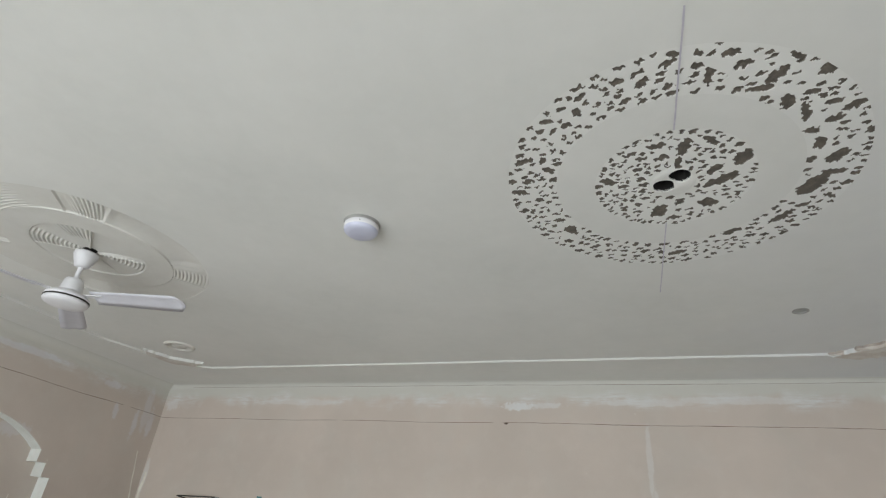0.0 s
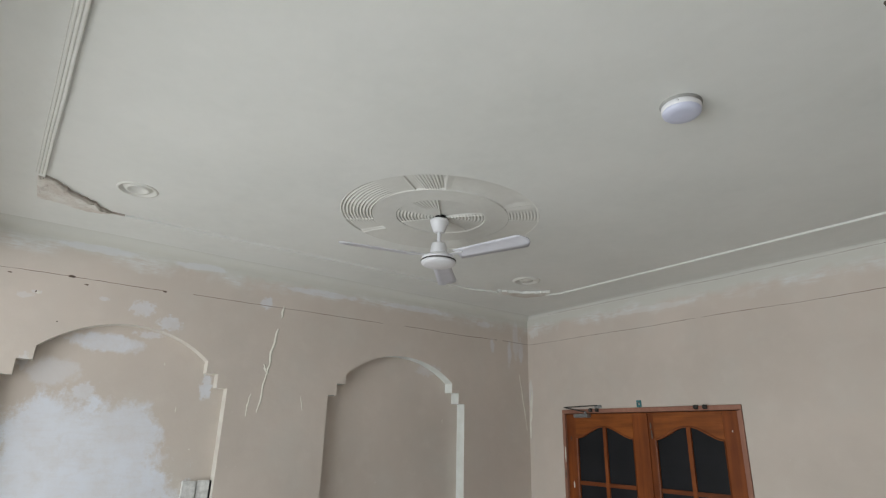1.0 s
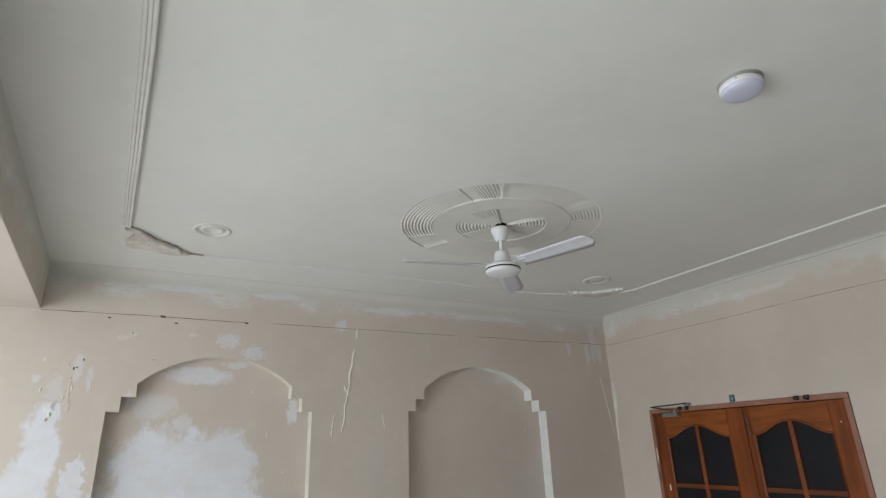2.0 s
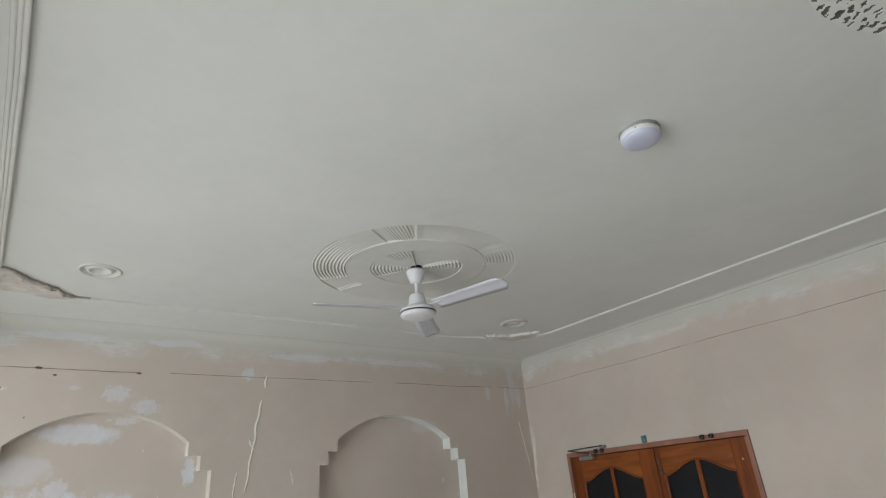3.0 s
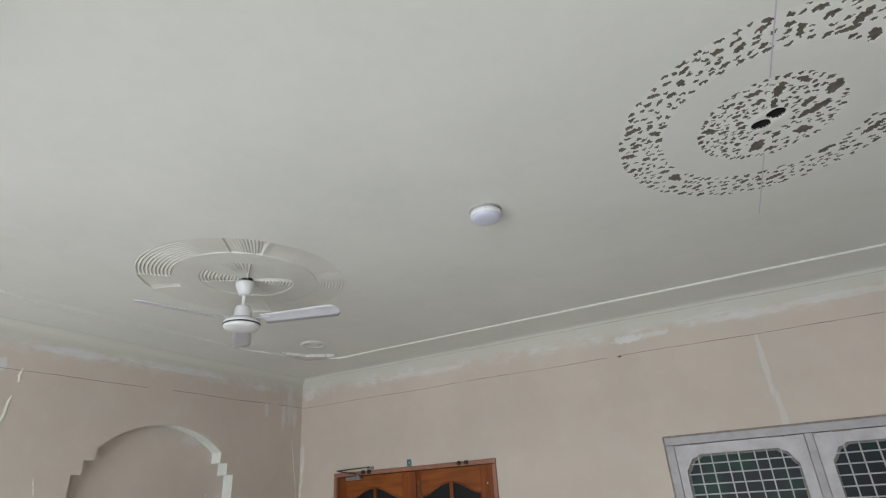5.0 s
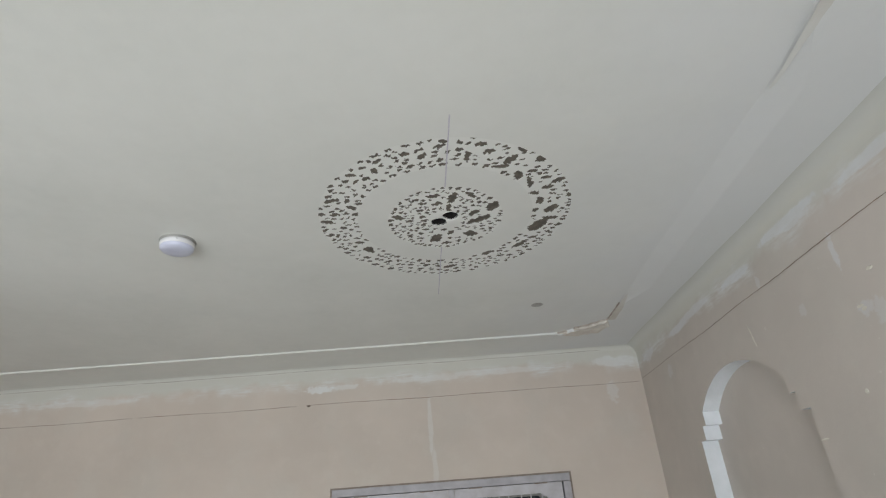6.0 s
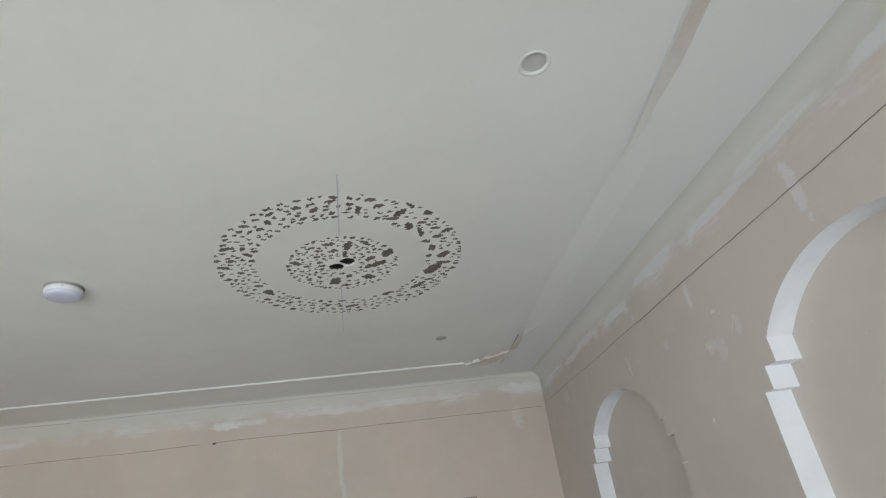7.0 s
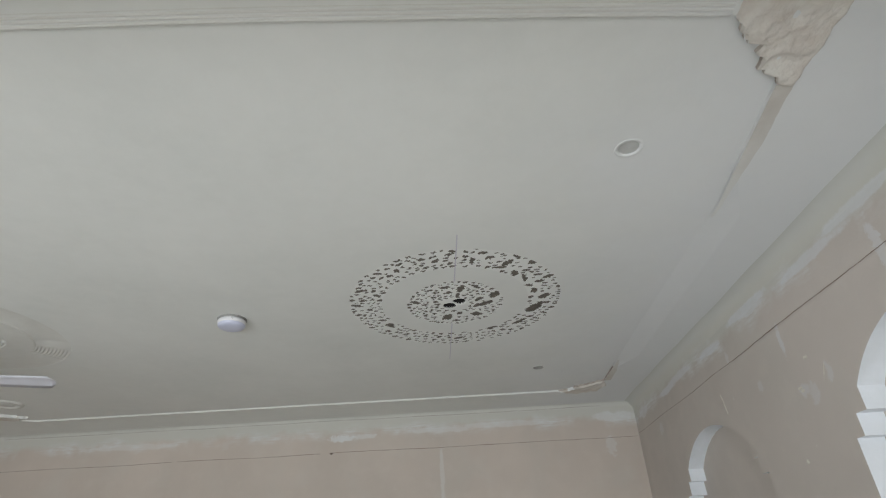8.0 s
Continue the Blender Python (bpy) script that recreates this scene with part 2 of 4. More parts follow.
M_SCAR = simple("stripped_plaster", (0.36, 0.31, 0.27), (0.50, 0.45, 0.40), 0.9, 18.0, bumpy=0.4)
M_SHADE = simple("dull_grey", (0.42, 0.415, 0.39), (0.34, 0.335, 0.315), 0.8, 20.0)
M_PALE = simple("pale_grey_cover", (0.52, 0.52, 0.505), (0.46, 0.46, 0.445), 0.7, 20.0)
M_DIM = simple("opening_shade_grey", (0.24, 0.235, 0.22), (0.18, 0.175, 0.165), 0.8, 20.0)
M_PIT = simple("hacked_concrete", (0.180, 0.155, 0.127), (0.122, 0.108, 0.090), 0.95, 30.0, bumpy=0.8)
M_HAIR = simple("hairline_crack", (0.25, 0.17, 0.125), (0.12, 0.08, 0.06), 0.9, 9.0)
M_CRACK = simple("crack_dark", (0.16, 0.11, 0.08), (0.07, 0.05, 0.04), 0.9, 20.0)
M_MED = ceiling_paint("medallion_plaster", (0.69, 0.68, 0.635), (0.62, 0.61, 0.565))
M_MEDE = ceiling_paint("pale_plaster", (0.78, 0.78, 0.75), (0.72, 0.725, 0.69))
M_CHALK = simple("chalk_line", (0.58, 0.55, 0.60), (0.50, 0.48, 0.55), 0.9, 40.0)
M_BLACK = simple("dark_hole", (0.015, 0.013, 0.012), None, 0.9)
M_WHITE = simple("white_enamel", (0.78, 0.78, 0.80), (0.72, 0.72, 0.74), 0.35, 9.0, bumpy=0.01)
M_BLADE = simple("blade_enamel", (0.68, 0.68, 0.73), (0.62, 0.62, 0.67), 0.4, 9.0, bumpy=0.01)
M_DIFFUSER = simple("opal_diffuser", (0.60, 0.62, 0.75), (0.58, 0.60, 0.73), 0.3, 5.0, bumpy=0.0)
M_DOOR = wood("door_wood", (0.13, 0.030, 0.007), (0.31, 0.085, 0.017), scale=16.0, rough=0.5)
M_DOOR_H = wood("door_wood_rail", (0.12, 0.030, 0.008), (0.28, 0.078, 0.018), (0.08, 1, 1), 16.0, 0.5)
M_DOOR_RAIL = wood("door_rail_wood", (0.17, 0.043, 0.009), (0.38, 0.118, 0.025), (0.10, 1, 1), 22.0, 0.45)
M_JAMB = wood("door_frame_wood", (0.29, 0.135, 0.09), (0.37, 0.185, 0.13), rough=0.5)
M_DGLASS = simple("dark_film_glass", (0.017, 0.018, 0.021), (0.012, 0.013, 0.015), 0.3, 3.0, bumpy=0.01, spec=0.2)
M_LEAF = simple("shutter_paint", (0.53, 0.515, 0.545), (0.43, 0.41, 0.42), 0.5, 9.0, bumpy=0.1)
M_WINPAINT = simple("window_paint", (0.43, 0.415, 0.44), (0.35, 0.335, 0.35), 0.5, 10.0, bumpy=0.1)
M_SEAM = simple("seam_brown", (0.24, 0.19, 0.16), (0.32, 0.27, 0.23), 0.9, 30.0)
M_GRILL = simple("grille_paint", (0.44, 0.45, 0.46), (0.33, 0.34, 0.35), 0.45, 12.0)
M_STEEL = simple("dull_steel", (0.36, 0.37, 0.38), (0.26, 0.27, 0.28), 0.4, 30.0, 0.8)
M_DARKMETAL = simple("dark_metal", (0.05, 0.045, 0.04), None, 0.55, 30.0, 0.5)
M_TEAL = simple("teal_plastic", (0.05, 0.20, 0.22), None, 0.5)
M_BOARD = simple("switch_board_paint", (0.72, 0.72, 0.70), (0.46, 0.46, 0.44), 0.6, 24.0, bumpy=0.3)
M_FLOOR = simple("floor_stone", (0.66, 0.66, 0.64), (0.58, 0.58, 0.57), 0.4, 3.0)
M_GROUND = simple("dusty_ground", (0.36, 0.32, 0.26), (0.28, 0.26, 0.21), 0.95, 0.6)

m, nt, b = rig("window_glass", 0.25, 0, 0.06)
g = fac_noise(nt, 3.0, 3.0, 0.50, 0.64)
nt.links.new(mixed(nt, g, (0.026, 0.031, 0.037), (0.022, 0.062, 0.043)), b.inputs["Base Color"])
M_WGLASS = m


# ---- building helpers ----
def mesh_from(name, verts, faces, mat, mats=None, smooth=False):
    me = bpy.data.meshes.new(name)
    me.from_pydata([tuple(map(float, v)) for v in verts], [], faces)
    me.materials.append(mat)
    if mats is not None:
        for x in mats[0]:
            me.materials.append(x)
        me.polygons.foreach_set("material_index", mats[1])
    if smooth:
        me.polygons.foreach_set("use_smooth", [True] * len(me.polygons))
    me.update()
    return me


def part(name, bm, material=None, parent=None, label=""):
    """Links a bmesh, or a mesh, as one object, under a thing or a part."""
    if isinstance(bm, bpy.types.Mesh):
        me = bm
    else:
        me = bpy.data.meshes.new(name)
        bm.to_mesh(me)
        bm.free()
        me.materials.append(material)
    ob = new(name, me)
    if parent is not None:
        ob.parent = parent
    if label:
        ob["label"] = label
    return ob


def empty(name, at=(0, 0, 0), rz=0.0):
    ob = new(name)
    ob.empty_display_size = 0.1
    ob.matrix_basis = pose(*at, 0, 0, rz)
    return ob


def box_bm(x0, x1, y0, y1, z0, z1, bevel=0.0, bm=None):
    bm = bm or bmesh.new()
    r = bmesh.ops.create_cube(bm, size=1.0)
    bmesh.ops.scale(bm, verts=r["verts"], vec=(abs(x1 - x0), abs(y1 - y0), abs(z1 - z0)))
    bmesh.ops.translate(bm, verts=r["verts"], vec=((x0 + x1) / 2, (y0 + y1) / 2, (z0 + z1) / 2))
    if bevel:
        edges = list({e for v in r["verts"] for e in v.link_edges})
        bmesh.ops.bevel(bm, geom=edges, offset=bevel, segments=2, affect="EDGES", profile=0.7)
    return bm


def lathe_bm(profile, n=48, cap=True):
    """Turns rows of (radius, height) round the z axis."""
    bm = bmesh.new()
    rings = []
    for r, z in profile:
        rings.append([bm.verts.new((r * math.cos(2 * math.pi * k / n), r * math.sin(2 * math.pi * k / n), z)) for k in range(n)])
    for a, b2 in zip(rings, rings[1:]):
        for k in range(n):
            f = bm.faces.new((a[k], a[(k + 1) % n], b2[(k + 1) % n], b2[k]))
            f.smooth = True
    if cap:
        for ring in (rings[0], rings[-1]):
            try:
                bm.faces.new(ring)
            except ValueError:
                pass
    bmesh.ops.recalc_face_normals(bm, faces=bm.faces[:])
    return bm


def rod_bm(a, b2, r, n=10, bm=None):
    bm = bm or bmesh.new()
    a, b2 = Vector(a), Vector(b2)
    q = (b2 - a).to_track_quat("Z", "Y").to_matrix().to_4x4()
    bmesh.ops.create_cone(bm, cap_ends=True, segments=n, radius1=r, radius2=r, depth=(b2 - a).length, matrix=Matrix.Translation((a + b2) / 2) @ q)
    return bm


def sheet(loops, to3d):
    """A flat sheet with holes: outer loop first. Returns verts and triangles."""
    tri = tess([[Vector((p[0], p[1], 0)) for p in lp] for lp in loops])
    pts = [to3d(*p) for lp in loops for p in lp]
    return pts, [tuple(t) for t in tri]


def tess(loops):
    return mathutils.geometry.tessellate_polygon(loops)


def circle(cx, cy, r, n=96):
    return [(cx + r * math.cos(2 * math.pi * k / n), cy + r * math.sin(2 * math.pi * k / n)) for k in range(n)]


def wob(x, seed=0.0, s=1.0):
    return noise.noise(Vector((x * s, seed, 0.37)))


# ---- large structure ----
def structure(ob, label, category):
    return tagged(ob, label, category, "", "structure")


def slab(name, x0, x1, y0, y1, z0, z1, mat, label, category):
    return structure(part(name, box_bm(x0, x1, y0, y1, z0, z1), mat), label, category)


slab("floor", -0.3, W + 0.3, BACK - 0.3, 0.3, -0.12, 0.0, M_FLOOR, "pale worn stone floor of the room", "floor")
ground = part("ground", mesh_from("ground", [(-400, -400, -0.15), (400, -400, -0.15), (400, 400, -0.15), (-400, 400, -0.15)], [(0, 1, 2, 3)], M_GROUND))
structure(ground, "dusty bare ground outside the house", "ground")


def niche_outline(c, jamb, mid, inner, z0, z1, z2, z3, apex):
    """Stepped arch: sill, jamb, two small steps, then a flat arc."""
    right = [(c + jamb, z0), (c + jamb, z1), (c + mid, z1), (c + mid, z2), (c + inner, z2), (c + inner, z3)]
    rise = apex - z3
    rad = (inner * inner + rise * rise) / (2 * rise)
    a0 = math.asin(inner / rad)
    arc = []
    for k in range(1, 24):
        a = a0 - 2 * a0 * k / 24
        arc.append((c + rad * math.sin(a), apex - rad + rad * math.cos(a)))
    left = [(2 * c - u, v) for u, v in reversed(right)]
    return right + arc + left


def side_wall(name, x_in, sign, niches, mat, label):
    """A long wall with stepped arched niches let into it."""
    outer = [(0.0, 0.0), (0.0, 3.2), (BACK, 3.2), (BACK, 0.0)]
    loops = [outer] + [n[0] for n in niches]
    verts, faces = sheet(loops, lambda u, v: (x_in, u, v))
    # rear face and rim give the wall its thickness
    k = len(verts)
    xo = x_in - sign * TH
    verts += [(xo, u, v) for u, v in outer]
    faces.append((k, k + 1, k + 2, k + 3))
    for i in range(4):
        faces.append((i, (i + 1) % 4, k + (i + 1) % 4, k + i))
    wall = part(name, mesh_from(name, verts, faces, mat))
    structure(wall, label, "wall")
    for outline, depth, back_mat, reveal_mat, text in niches:
        xb = x_in - sign * depth
        bv, bf = sheet([outline], lambda u, v: (xb, u, v))
        bk = part("niche_back", mesh_from("niche_back", bv, bf, back_mat), None, wall, "smooth plaster back of the arched niche")
        n = len(outline)
        rv = [(x_in, u, v) for u, v in outline] + [(xb, u, v) for u, v in outline]
        rf = [(i, (i + 1) % n, n + (i + 1) % n, n + i) for i in range(n)]
        part("niche_reveal", mesh_from("niche_reveal", rv, rf, reveal_mat), None, wall, text)
    return wall


W_STEPS = (0.05, 2.137, 2.233, 2.318, 2.512)
E_STEPS = (0.05, 2.208, 2.293, 2.372, 2.555)
side_wall("wall_west", 0.0, 1, [
    (niche_outline(-1.534, 0.693, 0.622, 0.545, *W_STEPS), 0.115, M_WALL_W, M_REVEAL_W, "stepped arch edge in pale filler"),
    (niche_outline(-3.680, 0.667, 0.59, 0.508, *W_STEPS), 0.10, M_WALL_W, M_REVEAL_SOFT, "stepped arch edge in cream filler")],
    M_WALL_W, "cream painted wall with filler patches and two arched niches")
side_wall("wall_east", W, -1, [
    (niche_outline(-1.416, 0.60, 0.53, 0.48, *E_STEPS), 0.105, M_WALL_E, M_REVEAL, "stepped arch edge in fresh white filler"),
    (niche_outline(-3.372, 0.60, 0.548, 0.48, 0.05, 2.227, 2.313, 2.404, 2.615), 0.108, M_WALL_E, M_REVEAL, "stepped arch edge in fresh white filler")],
    M_WALL_E, "beige painted wall with two white-edged arched niches")

DX0, DX1, DZ = 0.448, 2.156, 2.115      # door opening
WX0, WX1, WZ0, WZ1 = 3.513, 5.328, 0.90, 2.138  # window opening


def end_wall(name, y_in, y_out, holes, mat, label):
    outer = [(-TH, 0.0), (W + TH, 0.0), (W + TH, 3.2), (-TH, 3.2)]
    loops = [outer] + holes
    fv, ff = sheet(loops, lambda u, v: (u, y_in, v))
    bv, bf = sheet(loops, lambda u, v: (u, y_out, v))
    k = len(fv)
    faces = ff + [tuple(i + k for i in f) for f in bf]
    at = 0
    for lp in loops:
        n = len(lp)
        faces += [(at + i, at + (i + 1) % n, k + at + (i + 1) % n, k + at + i) for i in range(n)]
        at += n
    return structure(part(name, mesh_from(name, fv + bv, faces, mat)), label, "wall")


def hole(x0, x1, z0, z1):
    return [(x0, z0), (x1, z0), (x1, z1), (x0, z1)]


end_wall("wall_north", 0.0, TH, [hole(DX0, DX1, 0.002, DZ), hole(WX0, WX1, WZ0, WZ1)], M_WALL_N,
         "cream painted wall with a door, a window and a hairline crack")
end_wall("wall_south", BACK, BACK - TH, [hole(0.75, 5.25, 0.15, 2.5)], M_WALL, "plain painted wall with a wide opening to the daylight")
# closed lobby behind door and window
slab("wall_lobby", -0.3, W + 0.3, 1.9, 2.0, 0, 3.2, M_WALL, "plain wall of the dim lobby behind", "wall")
slab("ceiling_lobby", -0.3, W + 0.3, TH, 2.0, 3.2, 3.3, M_CEIL, "plain ceiling of the dim lobby", "ceiling")
slab("floor_lobby", -0.3, W + 0.3, TH, 2.0, -0.12, 0.0, M_FLOOR, "stone floor of the dim lobby", "floor")
for nm, x in (("wall_lobby_west", -0.3), ("wall_lobby_east", W + 0.2)):
    slab(nm, x, x + 0.1, TH, 2.0, 0, 3.2, M_WALL, "plain end wall of the dim lobby", "wall")

# beam between the two bays, and the ceiling of the bay behind
bm = box_bm(0.0, W, D - 0.26, D, 2.777, 3.2, 0.006)
for vv in bm.verts:
    vv.co.y += 0.04 * vv.co.x
beam = part("beam", bm, M_WALL)
structure(beam, "painted concrete beam across the ceiling", "beam")
slab("ceiling_bay", -0.2, W + 0.2, BACK - 0.2, D - 0.20, ZB + 0.004, 3.3, M_CEIL, "plain white painted ceiling behind the beam", "ceiling")

# ---- ceiling: lowered border round a raised panel with ragged corners ----
TX0, TY1 = 0.50, -0.47
CW, CE = (1.688, -2.358), (4.485, -2.347)       # the two medallions
RO, RI, RD = 0.567, 0.397, 0.262
RWO, RWI, RWD = 0.572, 0.392, 0.259
OVAL = 1.068                # both medallions are drawn out a little along y
ROSES = [((0.965, -3.907), 0.105), ((1.01, -0.985), 0.115), ((5.070, -1.12), 0.038), ((5.121, -3.585), 0.050)]


def ragged(a, b2, n, amp, seed):
    """Points from a to b2, without b2, with a broken edge."""
    a, b2 = Vector(a), Vector(b2)
    side = Vector((-(b2 - a).y, (b2 - a).x)).normalized()
    out = []
    for k in range(n):
        f = k / n
        w = amp * (wob(f * 6, seed) + 0.6 * wob(f * 17, seed + 5)) * min(1, 6 * f, 6 * (1 - f) + 0.2)
        out.append(tuple(a.lerp(b2, f) + side * w))
    return out


SY0, SL = -4.334, 0.047       # south step: its start and its slight slant


def south(x):
    bow = math.sin(math.pi * min(1.0, max(0.0, (x - 2.5) / 2.76)))
    return SY0 + SL * (x - 0.75) - 0.018 * bow


tray = []
for k in range(40):
    x = 0.86 + (5.265 - 0.86) * k / 40
    tray.append((x, south(x) + 0.001 * wob(x * 3, 1.1)))
corner_se = ragged((5.265, south(5.265)), (5.495, -3.862), 40, 0.040, 2.3)
tray += corner_se
tray += ragged((5.495, -3.862), (5.575, -3.20), 12, 0.005, 3.7)
tray += ragged((5.575, -3.20), (5.635, -0.73), 30, 0.005, 3.9)
corner_ne = ragged((5.635, -0.73), (5.31, TY1), 30, 0.030, 4.1)
tray += corner_ne
tray += ragged((5.31, TY1), (0.91, TY1), 40, 0.003, 5.9)
tray += ragged((0.91, TY1), (0.62, -0.62), 8, 0.02, 6.2)
tray += ragged((0.62, -0.62), (TX0 + 0.06, -1.02), 10, 0.02, 6.7)
tray += ragged((TX0 + 0.06, -1.02), (TX0, -1.2), 4, 0.004, 7.1)
tray += ragged((TX0, -1.2), (TX0, -3.98), 40, 0.006, 8.3)
corner_sw = ragged((TX0, -3.98), (0.86, south(0.86)), 34, 0.040, 9.4)
tray += corner_sw

rim = [(0, 0), (W, 0), (W, D + 0.2), (0, D - 0.04)]


def feathered(x, y):
    """The east step is plastered over to a soft slope along its middle."""
    ease = min(1.0, max(0.0, (y + 3.45) / 0.35)) * min(1.0, max(0.0, (-1.0 - y) / 0.3))
    return (x + 0.13 * ease, y) if x > 5.48 else (x, y)


v1, f1 = sheet([rim, [feathered(*p) for p in tray]], lambda u, v: (u, v, ZB))
holes = [[(x, C[1] + (y - C[1]) * OVAL) for x, y in circle(*C, r)] for C, r in ((CW, RWO), (CE, RO))] + [circle(*c, r, 40) for c, r in ROSES]
v2, f2 = sheet([tray] + holes, lambda u, v: (u, v, ZC))
k = len(v1)
faces = f1 + [tuple(i + k for i in f) for f in f2]
mat_ids = [0] * len(faces)
n = len(tray)
for i in range(n):
    j = (i + 1) % n
    faces.append((4 + i, 4 + j, k + j, k + i))
    x, y = (tray[i][0] + tray[j][0]) / 2, (tray[i][1] + tray[j][1]) / 2
    bare = (x > 5.27 and (y < -3.84 or y > -1.1)) or (x < 0.88 and y < -3.9)
    mat_ids.append(1 if bare else 0)
k2 = len(v1) + len(v2)
verts = v1 + v2 + [(-0.2, 0.2, 3.24), (W + 0.2, 0.2, 3.24), (W + 0.2, D - 0.1, 3.24), (-0.2, D - 0.1, 3.24)]
faces.append((k2, k2 + 1, k2 + 2, k2 + 3))
mat_ids.append(0)
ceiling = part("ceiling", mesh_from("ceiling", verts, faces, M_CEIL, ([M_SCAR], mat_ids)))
structure(ceiling, "white painted plaster ceiling with a stepped border", "ceiling")


def cove(name, a, b2, inward, r, seed, mat):
    """Hollow moulding between wall and ceiling, slightly uneven."""
    a, b2, inward = Vector(a), Vector(b2), Vector(inward)
    rows, cols = 8, 60
    verts, fcs = [], []
    for i in range(cols + 1):
        f = i / cols
        rr = r * (1 + 0.18 * wob(f * 9, seed))
        base = a.lerp(b2, f)
        for q in range(rows + 1):
            t = math.pi / 2 * q / rows
            p = base + inward * (rr * (1 - math.cos(t)) - 0.0006)
            verts.append((p.x, p.y, ZB + 0.0006 - rr * (1 - math.sin(t))))
    for i in range(cols):
        for q in range(rows):
            s = i * (rows + 1) + q
            fcs.append((s, s + 1, s + rows + 2, s + rows + 1))
    return structure(part(name, mesh_from(name, verts, fcs, mat, None, True)), "hollow plaster cove painted dull white", "cornice")


cove("cornice_north", (0, 0, 0), (W, 0, 0), (0, -1, 0), 0.040, 1.0, M_WALL_N)
cove("cornice_west", (0, 0, 0), (0, D, 0), (1, 0, 0), 0.075, 2.0, M_WALL_W)
cove("cornice_east", (W, 0, 0), (W, D, 0), (-1, 0, 0), 0.085, 3.0, M_WALL_E)


def bead_run(name, x0, x1, beads, label, slant=0.0):
    """Straight plaster moulding along x made of rounded beads: rows of (y, z, radius)."""
    bm = bmesh.new()
    for y, z, r in beads:
        prev = None
        for i in range(41):
            x = x0 + (x1 - x0) * i / 40
            dy = 0.0015 * wob(x * 2.2, y) + (south(x) - SY0 if slant else 0.0)
            ring = []
            for q in range(9):
                t = math.pi * q / 8
                ring.append(bm.verts.new((x, y + dy + r * math.cos(t), z - r * 0.9 * math.sin(t))))
            if prev:
                for q in range(8):
                    fc = bm.faces.new((prev[q], prev[q + 1], ring[q + 1], ring[q]))
                    fc.smooth = True
            prev = ring
    bmesh.ops.recalc_face_normals(bm, faces=bm.faces[:])
    return structure(part(name, bm, M_MED), label, "moulding")


bead_run("trim_south", 0.90, 5.25, [(SY0 - 0.004, ZB + 0.002, 0.006), (SY0 - 0.018, ZB + 0.002, 0.005), (SY0 - 0.031, ZB + 0.002, 0.005), (SY0 - 0.043, ZB + 0.002, 0.003)], "reeded plaster moulding along the ceiling step", SL)
bead_run("trim_north", 0.93, 5.30, [(-0.467, ZB + 0.002, 0.0023)], "painted plaster bead along the ceiling step")


def scar(name, pts, z, amp, label, along=()):
    """Rough slab of bare plaster where an ornament was knocked off."""
    loop = list(along)
    for i, p in enumerate(pts[:-1] if along else pts):
        q = pts[(i + 1) % len(pts)]
        loop += ragged(p, q, 14, 0.006, i * 1.7 + p[0])
    cx, cy = sum(p[0] for p in loop) / len(loop), sum(p[1] for p in loop) / len(loop)
    verts, fcs, rings = [], [], 26
    n = len(loop)
    for q in range(rings):
        s = 1 - q / rings
        for x, y in loop:
            px, py = cx + (x - cx) * s, cy + (y - cy) * s
            ridge = 1 - 2 * abs(noise.noise(Vector((px * 13, py * 9, 4.0))))
            h = amp * (0.5 + 1.0 * noise.noise(Vector((px * 15, py * 15, 1.0))) + 0.9 * ridge * ridge + 0.4 * noise.noise(Vector((px * 48, py * 48, 2.0))))
            verts.append((px, py, z - (h if q else -0.003)))
    verts.append((cx, cy, z - amp))
    for q in range(rings - 1):
        for i in range(n):
            fcs.append((q * n + i, q * n + (i + 1) % n, (q + 1) * n + (i + 1) % n, (q + 1) * n + i))
    for i in range(n):
        fcs.append(((rings - 1) * n + i, (rings - 1) * n + (i + 1) % n, rings * n))
    return structure(part(name, mesh_from(name, verts, fcs, M_RAW, None, True)), label, "plaster scar")


scar("scar_south_east", [(5.495, -3.864), (5.548, -3.852), (5.556, -4.02), (5.562, -4.36), (5.27, -4.36), (5.265, south(5.265))], ZB - 0.001, 0.009,
     "rough bare plaster where a ceiling corner ornament was", corner_se)
scar("scar_south_west", [(0.86, south(0.86)), (0.87, -4.36), (0.54, -4.36), (0.47, -4.06), (TX0, -3.98)], ZB - 0.001, 0.009,
     "rough bare plaster where a ceiling corner ornament was", corner_sw)
scar("scar_north_east", [(5.31, TY1), (5.46, -0.41), (5.63, -0.46), (5.68, -0.60), (5.635, -0.73)], ZB - 0.001, 0.009,
     "rough bare plaster where a ceiling corner ornament was", corner_ne)
scar("scar_north_west", [(0.90, -0.60), (0.72, -0.72), (0.64, -0.97), (0.56, -0.85), (0.62, -0.62), (0.76, -0.54)], ZB - 0.001, 0.005, "rough bare plaster where a ceiling corner ornament was")


